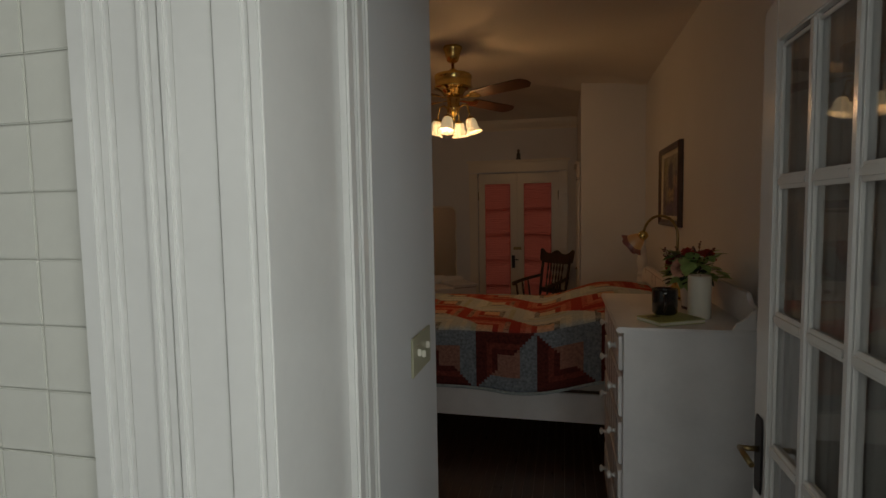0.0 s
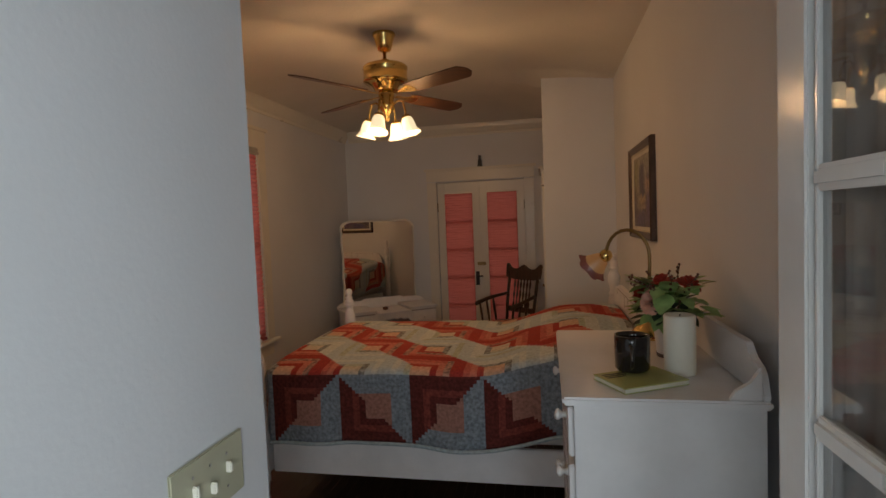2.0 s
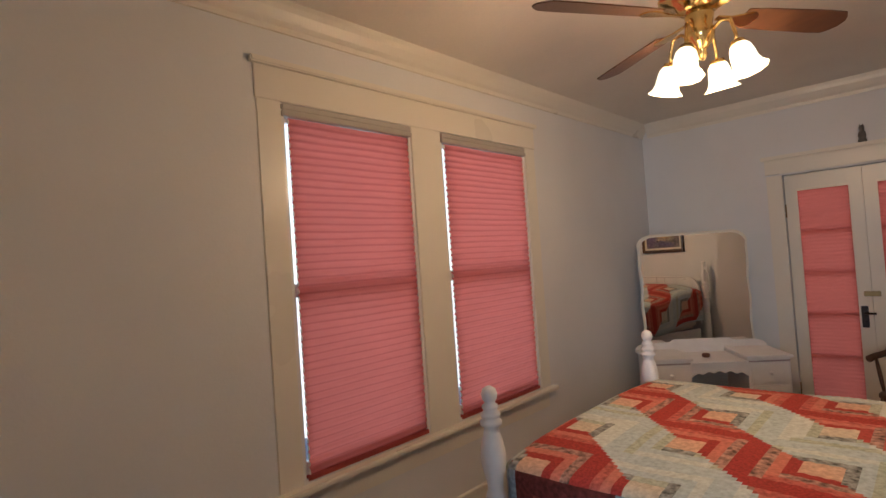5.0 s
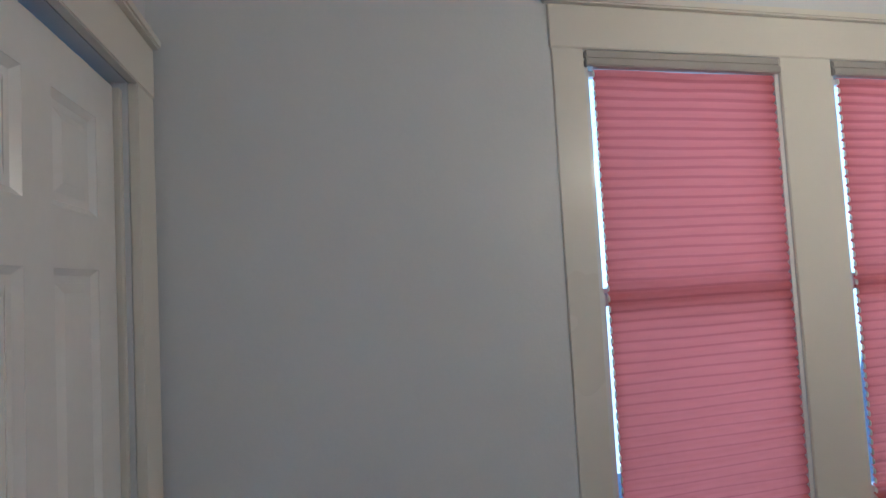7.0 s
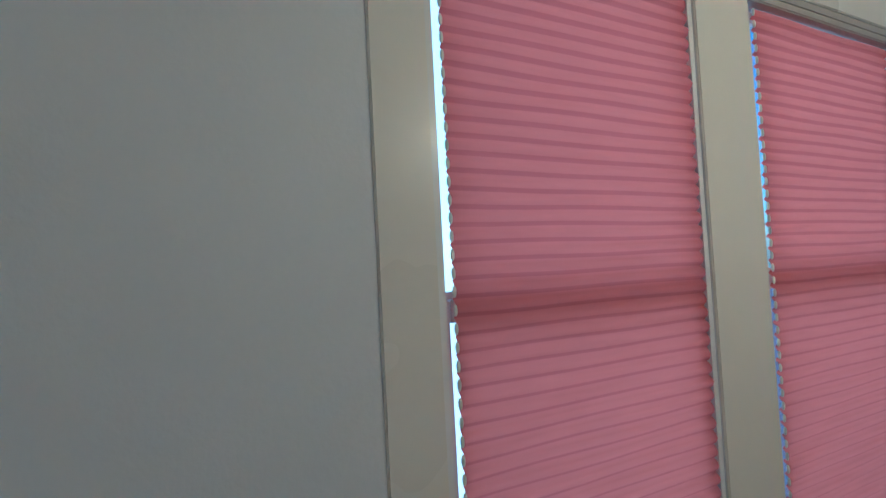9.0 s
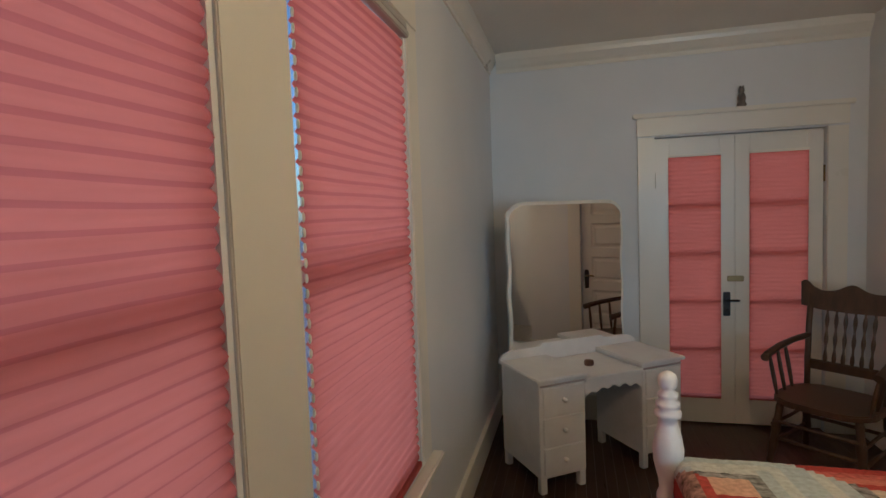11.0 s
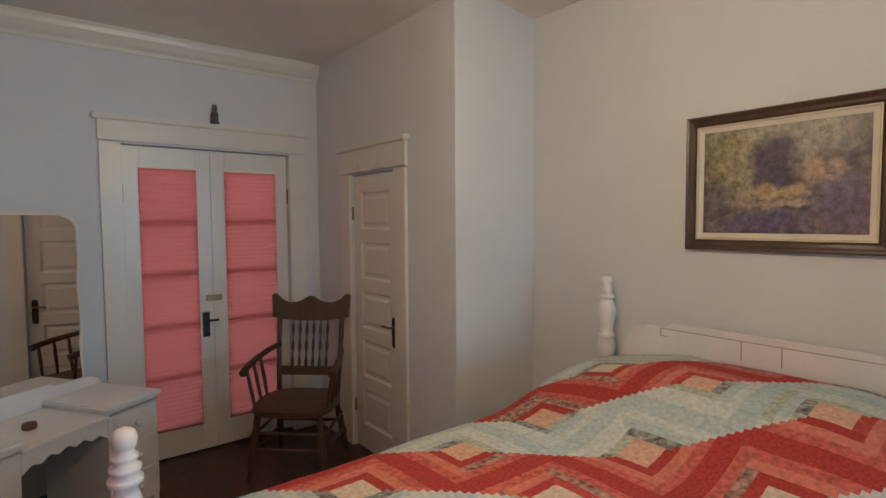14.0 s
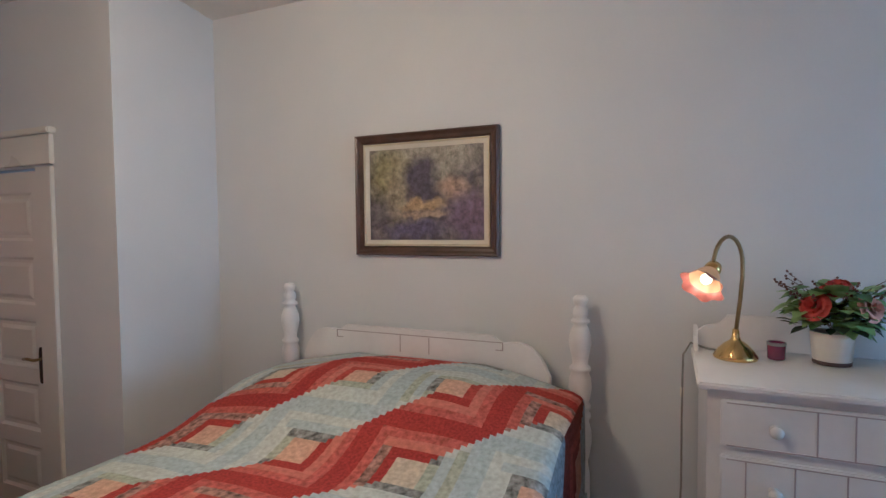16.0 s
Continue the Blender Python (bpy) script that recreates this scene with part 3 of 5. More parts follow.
pw = (w - 0.3) / 2
rows = [(0.1 + i * (pw + 0.1), 0.1 + i * (pw + 0.1) + pw, z0, z1) for i in (0, 1) for z0, z1 in ((0.2, 0.82), (0.94, 1.60), (1.72, 1.95))]
cd = panel_door("door_4", w, CDT - 0.03, rows, "white six-panel closet door, closed", pose(CD1 - 0.003, S - 0.025, 0.01, 0, 0, 180), material=GLOSS)

# ---- entry doorway and hall ----
bm = bmesh.new()
# hall-side casing with fluted mouldings
for x0, x1, d in ((-0.26, -0.225, 0.040), (-0.225, -0.205, 0.028), (-0.205, -0.15, 0.020), (-0.15, -0.135, 0.030), (-0.135, -0.115, 0.024), (-0.115, -0.10, 0.030), (-0.10, -0.03, 0.020), (-0.03, 0.02, 0.028)):
    box(bm, x0, x1, HALLY - d, HALLY - 0.001, 0, 2.2, 0.004)
box(bm, 0.021, 0.040, HALLY - 0.02, 1.0, 0, 2.139, 0.003)
for y0, y1, d in ((1.0, 1.032, 0.056), (1.032, 1.066, 0.040), (1.066, 1.098, 0.050), (1.098, 1.148, 0.032), (1.148, 1.162, 0.040)):
    box(bm, 0.021, d, y0, y1, 0, 2.2, 0.005)
box(bm, 1.035, 1.059, HALLY - 0.02, 0.93, 0, 2.139, 0.003)
box(bm, 1.06, 1.16, 0.901, 0.925, 0, 2.25, 0.004)
box(bm, 1.06, 1.16, HALLY - 0.022, HALLY - 0.001, 0, 2.2, 0.004)
box(bm, -0.26, 1.16, HALLY - 0.024, HALLY - 0.001, 2.2, 2.32, 0.004)
box(bm, 0.025, 1.034, HALLY, 0.899, 2.115, 2.139, 0.003)
structure("trim_entry", bm, GLOSS, "glossy white moulded door casing and jamb")

hall_tiles = structure("wall_tile_field", B(-1.2, -0.262, HALLY - 0.006, HALLY - 0.001, 0.0, 2.05), GROUT, "grouted white tile field beside the doorway")
tile_mesh = mesh_of("tile", B(0, 0.1035, -0.006, 0, 0, 0.1035, 0.002), TILE)
for i in range(5):
    for j in range(10):
        t = new("tile", tile_mesh)
        t.parent = hall_tiles
        t.location = (-0.265 - 0.106 * (i + 1), HALLY - 0.006, 0.985 + 0.106 * j)

# unseen hall window beside the start of the walk, added around the east fill lamp
win = tagged(new("window_added_east"), "white frame of an unseen hall window, added for a fill lamp", "window", kind="structure")
bm = B(E + 0.02, E + 0.09, HW0 + 0.001, HW0 + 0.05, 0.901, 2.199, 0.003)
box(bm, E + 0.02, E + 0.09, HW1 - 0.05, HW1 - 0.001, 0.901, 2.199, 0.003)
box(bm, E + 0.02, E + 0.09, HW0 + 0.05, HW1 - 0.05, 0.901, 0.95, 0.003)
box(bm, E + 0.02, E + 0.09, HW0 + 0.05, HW1 - 0.05, 2.15, 2.199, 0.003)
part("window_frame", bm, GLOSS, win)

# second unseen window frame, added around the south fill lamp
win = tagged(new("window_added_south"), "white frame of an unseen hall window, added for a fill lamp", "window", kind="structure")
bm = B(-0.349, -0.30, -1.54, -1.505, 0.901, 2.199, 0.003)
box(bm, 0.80, 0.849, -1.54, -1.505, 0.901, 2.199, 0.003)
box(bm, -0.30, 0.80, -1.54, -1.505, 0.901, 0.95, 0.003)
box(bm, -0.30, 0.80, -1.54, -1.505, 2.15, 2.199, 0.003)
part("window_frame", bm, GLOSS, win)

# switch plate
sw = thing("light_switch", pose(0.02, 1.572, 1.165), "ivory three-toggle switch plate on the white wall", "switch")
part("plate", B(0.0005, 0.007, -0.098, 0.098, -0.058, 0.058, 0.003), PLATE, sw)
for k, up in ((-0.046, 1), (0.0, -1), (0.046, 1)):
    bm = B(0.006, 0.018, k - 0.004, k + 0.004, -0.004 + 0.008 * up - 0.008, 0.004 + 0.008 * up + 0.004, 0.002)
    part("toggle", bm, WAX, sw)
for k in (-0.046, 0.0, 0.046):
    for z in (-0.03, 0.03):
        part("screw", B(0.0065, 0.0085, k - 0.003, k + 0.003, z - 0.003, z + 0.003, 0.001), RAIL, sw)

# open french door
FX, FY0, FY1 = 0.975, 0.955, 1.725
door = tagged(new("door_5"), "white fifteen-pane glazed door, standing open", "door", kind="structure")
door.location = (FX, FY0, 0.012)
w, h, st = FY1 - FY0, 2.095, 0.095
zb, zt = 0.195, 1.985
bm = bmesh.new()
box(bm, 0, 0.038, 0, st, 0, h, 0.004)
box(bm, 0, 0.038, w - st, w, 0, h, 0.004)
box(bm, 0, 0.038, st, w - st, 0, zb, 0.004)
box(bm, 0, 0.038, st, w - st, zt, h, 0.004)
part("leaf_frame", bm, GLOSS, door)
ys = np.linspace(st, w - st, 4)
zs = np.linspace(zb, zt, 6)
for y in ys[1:3]:
    part("muntin", B(0.001, 0.037, y - 0.014, y + 0.014, zb, zt, 0.006), GLOSS, door)
for z in zs[1:5]:
    for a, b in zip(ys, ys[1:]):
        part("muntin", B(0.002, 0.036, a + 0.013, b - 0.013, z - 0.014, z + 0.014, 0.006), GLOSS, door)
for a, b in zip(ys, ys[1:]):
    for c, d in zip(zs, zs[1:]):
        p = part("pane", B(0.016, 0.020, a + 0.002, b - 0.002, c + 0.002, d - 0.002), GLASS, door)
        p.visible_shadow = False
        bm = bmesh.new()
        for e in ((a + 0.010, a + 0.019, c + 0.01, d - 0.01), (b - 0.019, b - 0.010, c + 0.01, d - 0.01), (a + 0.019, b - 0.019, c + 0.010, c + 0.019), (a + 0.019, b - 0.019, d - 0.019, d - 0.010)):
            box(bm, 0.007, 0.015, *e, 0.002)
        part("glazing_bead", bm, GLOSS, door)
bm = bmesh.new()
prev = None
for i in range(97):
    y = st - 0.02 + (w - 2 * st + 0.04) * i / 96
    col = [bm.verts.new((0.048 + 0.007 * math.sin(i * 0.55 + 0.8 * math.sin(z)) + 0.003 * math.sin(i * 1.31), y, z)) for z in np.linspace(zb - 0.03, zt + 0.03, 10)]
    if prev:
        for j in range(9):
            bm.faces.new((prev[j], col[j], col[j + 1], prev[j + 1])).smooth = True
    prev = col
part("curtain", bm, SHEER, door, "sheer pale gathered curtain behind the panes")
bm = slab(bmesh.new(), [(w - 0.07, 0.76), (w - 0.03, 0.76), (w - 0.024, 0.79), (w - 0.024, 0.95), (w - 0.03, 0.98), (w - 0.07, 0.98), (w - 0.076, 0.95), (w - 0.076, 0.79)], "x", -0.006, 0.0, 0.002)
part("lock_plate", bm, IRON, door, "dark iron lock plate")
bm = tube(bmesh.new(), [(-0.004, w - 0.05, 0.885), (-0.05, w - 0.05, 0.885)], 0.008, 8)
tube(bm, [(-0.05, w - 0.045, 0.885), (-0.056, w - 0.09, 0.89), (-0.052, w - 0.15, 0.882)], 0.008, 8)
part("door_handle", bm, OLDBRASS, door, "worn brass lever handle")
for z in (0.3, 1.1, 1.85):
    part("hinge", tube(bmesh.new(), [(0.045, -0.008, z - 0.05), (0.045, -0.008, z + 0.05)], 0.008, 8), OLDBRASS, door)

# ---- bed ----
BX0, BX1, BY0, BY1 = -0.996, 1.10, 3.435, 4.855
bed = thing("bed", pose((BX0 + BX1) / 2, (BY0 + BY1) / 2, 0), "white painted four-poster wooden bed with turned posts", "bed")
CX, CY = (BX0 + BX1) / 2, (BY0 + BY1) / 2
FOOTPOST = [(0.0, 0), (0.028, 0.0), (0.036, 0.03), (0.03, 0.10), (0.034, 0.16), (0.040, 0.17), (0.040, 0.56), (0.034, 0.575), (0.042, 0.59), (0.034, 0.605), (0.042, 0.62), (0.030, 0.64), (0.036, 0.66), (0.036, 0.68),
            (0.028, 0.70), (0.030, 0.73), (0.044, 0.79), (0.046, 0.83), (0.040, 0.87), (0.030, 0.905), (0.026, 0.925), (0.040, 0.935), (0.040, 0.948), (0.028, 0.956), (0.036, 0.966), (0.036, 0.976), (0.024, 0.986),
            (0.030, 0.996), (0.030, 1.004), (0.018, 1.014), (0.026, 1.026), (0.030, 1.045), (0.024, 1.064), (0.010, 1.073), (0.0, 1.075)]
def headpost():
    p = [(r, z * 0.62 / 0.62) for r, z in FOOTPOST if z <= 0.57]
    p += [(0.034, 0.60), (0.030, 0.62), (0.036, 0.64), (0.046, 0.70), (0.046, 0.74), (0.034, 0.79), (0.042, 0.80), (0.042, 0.815), (0.032, 0.825), (0.042, 0.84), (0.042, 0.852), (0.032, 0.862), (0.040, 0.88), (0.046, 0.92), (0.044, 0.96), (0.034, 0.985), (0.042, 0.993), (0.042, 1.005), (0.030, 1.015),
          (0.034, 1.05), (0.045, 1.10), (0.044, 1.13), (0.032, 1.165), (0.024, 1.178), (0.037, 1.187), (0.037, 1.197), (0.025, 1.204), (0.030, 1.215), (0.030, 1.24), (0.018, 1.252), (0.026, 1.262), (0.030, 1.277), (0.022, 1.293), (0.0, 1.297)]
    return p
for x, y, prof in ((BX0, BY0 - 0.02, FOOTPOST), (BX0, BY1 - 0.017, FOOTPOST), (BX1, BY0 + 0.018, headpost()), (BX1, BY1 + 0.05, headpost())):
    part("post", lathe(bmesh.new(), prof, x - CX, y - CY, 0, 24), WHITE, bed, "turned white bedpost with ball finial")
for y in (BY0 + 0.06, BY1 - 0.06):
    part("side_rail", B(BX0 + 0.03 - CX, BX1 - 0.03 - CX, y - 0.014 - CY, y + 0.014 - CY, 0.20, 0.39, 0.004), WHITE, bed)
part("foot_rail", B(BX0 - 0.014 - CX, BX0 + 0.014 - CX, BY0 + 0.02 - CY, BY1 - 0.05 - CY, 0.20, 0.52, 0.004), WHITE, bed)
# headboard with a stepped, scrolled top
def head_top(u):
    a = abs(u)
    if a < 0.60:
        return 1.105
    if a < 0.66:
        return 1.105 - 0.035 * (0.5 - 0.5 * math.cos(math.pi * (a - 0.60) / 0.06))
    if a < 0.86:
        return 1.070 + 0.014 * math.sin(math.pi * (a - 0.66) / 0.20)
    return 1.070 - 0.12 * ((a - 0.86) / 0.14) ** 1.6
half = 0.62
HM = 0.5 * (BY0 + BY1) + 0.045 - CY
out = [(HM - half, 0.45), (HM + half, 0.45)] + [(HM + half * u, head_top(u)) for u in np.linspace(1, -1, 61)]
part("headboard", slab(bmesh.new(), out, "x", BX1 - 0.016 - CX, BX1 + 0.012 - CX, 0.004), WHITE, bed, "white headboard with a scrolled top edge")
# thin strips laid on the board, coloured like the shade in a cut line
bm = bmesh.new()
for a0, a1, z0, z1 in ((-0.42, 0.42, 1.078, 1.0815), (-0.42, -0.415, 1.045, 1.078), (0.415, 0.42, 1.045, 1.078), (-0.42, -0.385, 1.045, 1.0485), (0.385, 0.42, 1.045, 1.0485), (-0.075, -0.071, 1.0, 1.076), (0.071, 0.075, 1.0, 1.076)):
    box(bm, BX1 - 0.018 - CX, BX1 - 0.0162 - CX, HM + a0, HM + a1, z0, z1)
part("headboard_line", bm, GROOVE, bed, "fine line on the headboard, its groove shade painted on")
single("mattress", B(BX0 + 0.05, BX1 - 0.03, BY0 + 0.075, BY1 - 0.075, 0.39, 0.765, 0.05), MATTRESS, "thick pale mattress on the bed", "mattress")
for y in (3.82, 4.48):
    bm = bmesh.new()
    bmesh.ops.create_uvsphere(bm, u_segments=20, v_segments=12, radius=1, matrix=Matrix.Translation((0.80, y, 0.825)) @ Matrix.Diagonal((0.21, 0.29, 0.062, 1)))
    for f in bm.faces:
        f.smooth = True
    single("pillow", bm, MATTRESS, "plump pillow under the quilt", "pillow", "pillows on the bed")

# ---- quilt: log cabin blocks in zigzag rows ----
C = {}
def fabric(name, color, var=0.12, dots=60):
    C[name] = mat("quilt_" + name, color, 0.9, var=var, scale=dots, grain=300, bump=0.25, spec=0.2)
fabric("peach", (0.62, 0.40, 0.28)), fabric("cream", (0.60, 0.52, 0.40)), fabric("salmon", (0.55, 0.19, 0.135)), fabric("coral", (0.50, 0.13, 0.095), 0.2)
fabric("floral", (0.40, 0.24, 0.19), 0.35, 45), fabric("red", (0.36, 0.045, 0.038), 0.15, 110), fabric("brick", (0.42, 0.07, 0.055), 0.15)
# darker copies of the patch colours, with the hanging side's shade mixed in
fabric("shaded_red", (0.14, 0.032, 0.026), 0.2), fabric("shaded_brick", (0.24, 0.055, 0.042), 0.2), fabric("rose", (0.40, 0.20, 0.155), 0.15), fabric("shaded_blue", (0.27, 0.31, 0.35), 0.2)
fabric("sage", (0.44, 0.47, 0.38), 0.14), fabric("blue", (0.46, 0.53, 0.55), 0.10), fabric("mist", (0.56, 0.60, 0.57), 0.10), fabric("grey", (0.30, 0.31, 0.30), 0.35, 45)
NAMES = list(C)
CELL, BLOCK = 0.018, 22
DARK = (("red", "brick"), ("salmon", "floral"), ("coral", "floral"), ("red", "red"))
LIGHT = (("grey", "sage"), ("blue", "mist"), ("mist", "sage"), ("blue", "blue"))
def patch(iu, iv):
    bu, cu = divmod(iu, BLOCK)
    bv, cv = divmod(iv, BLOCK)
    if (bu + bv) % 2:
        cu, cv = BLOCK - 1 - cu, BLOCK - 1 - cv
    if 8 <= cu < 14 and 8 <= cv < 14:
        return "peach" if (bu + bv) % 3 else "cream"
    left_, right_, low, high = cu // 2, (BLOCK - 1 - cu) // 2, cv // 2, (BLOCK - 1 - cv) // 2
    m = min(left_, right_, low, high)
    rnd = 3 - m
    dark = cu + cv >= BLOCK
    if dark:
        dark = right_ == m or high == m
    else:
        dark = not (left_ == m or low == m)
    rng = random.Random(bu * 31 + bv * 57 + rnd * 7 + (3 if dark else 0) + (1 if right_ == m or left_ == m else 0))
    pick = (DARK if dark else LIGHT)[rnd]
    return pick[0] if rng.random() < 0.7 else pick[1]
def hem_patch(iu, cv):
    """The row of blocks that hangs down the side of the bed: dark logs on one side, pale logs on the other, turned over
    in every second block. Its fabrics are darkened to carry the side's shade.
    """
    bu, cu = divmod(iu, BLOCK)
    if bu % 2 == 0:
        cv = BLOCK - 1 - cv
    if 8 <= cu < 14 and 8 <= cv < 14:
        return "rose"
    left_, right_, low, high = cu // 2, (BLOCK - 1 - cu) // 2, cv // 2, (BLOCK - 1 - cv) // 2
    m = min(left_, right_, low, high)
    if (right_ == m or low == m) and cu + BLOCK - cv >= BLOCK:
        return ("shaded_blue", "shaded_blue", "shaded_blue", "rose")[m]
    return ("shaded_red", "shaded_red", "shaded_brick", "shaded_red")[m]
QX0, QX1, QY0, QY1 = BX0 + 0.045, BX1 - 0.035, BY0 + 0.025, BY1 - 0.01
DROP, FOOTDROP = 0.44, 0.40
nu = int((QX1 - QX0 + FOOTDROP) / CELL)
nv = int((QY1 - QY0 + 2 * DROP) / CELL)
FOOTN = int(FOOTDROP / CELL)
SIDEN = int(DROP / CELL)
def top_z(x, y):
    s = min(1, max(0, (x - 0.22) / 0.55))
    e = min(1, max(0, (BX1 - 0.02 - x) / 0.12))
    hump = (0.165 * s * s * (3 - 2 * s)) * (0.92 + 0.08 * e)
    n = noise.noise(Vector((x * 2.2, y * 2.2, 0))) * 0.012 + noise.noise(Vector((x * 6, y * 6, 3))) * 0.004
    yc = (y - (QY0 + QY1) / 2) / ((QY1 - QY0) / 2)
    hump *= 1 - 0.35 * max(0, abs(yc) - 0.45) / 0.55
    return 0.828 + hump + n - 0.022 * abs(yc) ** 4
bm = bmesh.new()
def quilt_point(i, j):
    u = QX0 - FOOTDROP + i * CELL
    v = -DROP + j * CELL
    wy = QY1 - QY0
    x, y = max(u, QX0), QY0 + min(max(v, 0), wy)
    z = top_z(x, y)
    R = 0.04
    du, dv = max(0, QX0 - u), max(0, -v, v - wy)
    sgn = -1 if v < 0 else 1
    seam = 0.0022 if (i % 2 and j % 2) else 0.0
    def drape(d):
        if d < R * 1.57:
            a = d / R
            return R * math.sin(a), R * (1 - math.cos(a))
        return R, R + d - R * 1.57
    if dv > 0:
        o, dn = drape(dv)
        ripple = 0.012 * min(1, dv / 0.3) * (math.sin(u * 7.5 + 0.6) + 0.6 * math.sin(u * 17 + j * 0.05))
        y += sgn * (o - 0.012 + ripple)
        z -= dn + 0.012 * math.sin(u * 3.1) * min(1, dv / 0.3)
        y += sgn * seam
    elif du > 0:
        o, dn = drape(du)
        ripple = 0.008 * min(1, du / 0.3) * math.sin(v * 11)
        x -= o - 0.008 + ripple + seam
        z -= dn
    else:
        z += seam
    return (x, y, z)
def on_quilt(i, j):
    return i >= FOOTN or SIDEN <= j <= nv - SIDEN
quilt = thing("quilt", pose(0, 0, 0), "red, peach and pale blue log-cabin patchwork quilt on the bed", "quilt")
sheets = {"patchwork": (bm, {}), "binding": (bmesh.new(), {})}
for i in range(nu):
    for j in range(nv):
        ks = ((i, j), (i + 1, j), (i + 1, j + 1), (i, j + 1))
        if all(on_quilt(*k) for k in ks):
            edge = j < 1 or j >= nv - 1 or (i == 0 and SIDEN <= j <= nv - SIDEN)
            sheet, known = sheets["binding" if edge else "patchwork"]
            for k in ks:
                if k not in known:
                    known[k] = sheet.verts.new(quilt_point(*k))
            f = sheet.faces.new([known[k] for k in ks])
            f.smooth = True
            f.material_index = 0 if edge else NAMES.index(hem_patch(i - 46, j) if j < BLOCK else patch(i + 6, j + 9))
for name_, mats_, label_ in (("patchwork", [C[n] for n in NAMES], "log-cabin patches in zigzag bands"), ("binding", [C["blue"]], "pale blue bound hem")):
    q = part(name_, sheets[name_][0], mats_, quilt, label_)
    th = q.modifiers.new("thickness", "SOLIDIFY")
    th.thickness, th.offset = (0.008, -1) if name_ == "patchwork" else (0.011, -0.7)

# ---- dresser ----
DX0, DX1, DY0, DY1, DZ = 0.648, 1.15, 2.20, 3.04, 1.092
dr = thing("dresser", pose((DX0 + DX1) / 2, (DY0 + DY1) / 2, 0), "white painted wooden chest of drawers with round knobs", "dresser")
cx, cy = (DX0 + DX1) / 2, (DY0 + DY1) / 2
hx, hy = (DX1 - DX0) / 2, (DY1 - DY0) / 2
bm = B(-hx + 0.02, hx - 0.005, -hy + 0.02, hy - 0.02, 0.09, DZ, 0.004)
box(bm, -hx + 0.028, hx - 0.02, -hy + 0.028, hy - 0.028, 0.03, 0.09, 0.003)
part("body", bm, WHITE, dr)
part("top", B(-hx - 0.012, hx, -hy - 0.008, hy + 0.008, DZ + 0.001, DZ + 0.024, 0.006), WHITE, dr, "white painted top board")
out = [(-hy - 0.002, DZ + 0.025), (hy + 0.002, DZ + 0.025)]
for u in np.linspace(1, -1, 45):
    a = abs(u)
    z = 0.125 if a < 0.72 else (0.085 + 0.04 * (0.5 + 0.5 * math.cos(math.pi * min(1, (a - 0.72) / 0.08))) if a < 0.86 else 0.085 * math.sqrt(max(0.02, 1 - ((a - 0.86) / 0.14) ** 2)))
    out.append((u * (hy + 0.002), DZ + 0.025 + z))
part("backsplash", slab(bmesh.new(), out, "x", hx - 0.024, hx - 0.004, 0.003), WHITE, dr, "white scrolled back rail")
for s in (-1, 1):
    out = [(hx - 0.025, DZ + 0.0255), (hx - 0.10, DZ + 0.0255), (hx - 0.085, DZ + 0.05), (hx - 0.05, DZ + 0.07), (hx - 0.03, DZ + 0.10), (hx - 0.025, DZ + 0.108)]
    part("side_scroll", slab(bmesh.new(), out, "y", s * (hy - 0.006) - 0.008, s * (hy - 0.006) + 0.008, 0.002), WHITE, dr)
z1 = DZ - 0.012
for row, hgt in enumerate((0.165, 0.19, 0.2, 0.2, 0.2)):
    z0 = z1 - hgt
    bm = B(-hx + 0.004, -hx + 0.022, -hy + 0.055, hy - 0.055, z0 + 0.012, z1 - 0.012, 0.004)
    drawer = part("drawer", bm, WHITE, dr)
    # flat dark strips on the drawer front paint in groove shade, nothing is cut
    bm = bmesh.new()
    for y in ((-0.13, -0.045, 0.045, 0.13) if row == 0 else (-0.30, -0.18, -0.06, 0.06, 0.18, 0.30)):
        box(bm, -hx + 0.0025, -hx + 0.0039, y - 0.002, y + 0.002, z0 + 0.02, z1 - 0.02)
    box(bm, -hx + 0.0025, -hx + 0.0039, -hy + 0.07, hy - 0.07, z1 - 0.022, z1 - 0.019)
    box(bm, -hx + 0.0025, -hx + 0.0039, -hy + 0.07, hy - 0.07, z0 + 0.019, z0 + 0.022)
    part("groove_shade", bm, GROOVE, drawer, "thin dark strips painting groove shade on the drawer front")
    for y in (-0.23, 0.23):
        m = Matrix.Translation((-hx + 0.004, y, (z0 + z1) / 2)) @ Euler((0, radians(-90), 0)).to_matrix().to_4x4()
        part("knob", lathe(bmesh.new(), [(0.014, 0.0), (0.009, 0.006), (0.008, 0.014), (0.017, 0.022), (0.018, 0.028), (0.010, 0.034), (0.0, 0.035)], seg=16, m=m), GLOSS, drawer, "round white knob")
    z1 = z0
TZ = DZ + 0.0245

# ---- things on the dresser ----
lamp = thing("table_lamp", pose(0.985, 2.915, TZ), "brass gooseneck lamp with a ruffled rose glass shade, lit", "lamp")
part("base", lathe(bmesh.new(), [(0.0, 0), (0.066, 0.0), (0.070, 0.006), (0.066, 0.014), (0.055, 0.03), (0.036, 0.05), (0.018, 0.062), (0.012, 0.075), (0.010, 0.10), (0.0, 0.101)], seg=28), BRASS, lamp, "domed polished brass base")
pts = [(0, 0, 0.09), (0.004, -0.012, 0.2), (0.006, -0.018, 0.28)]
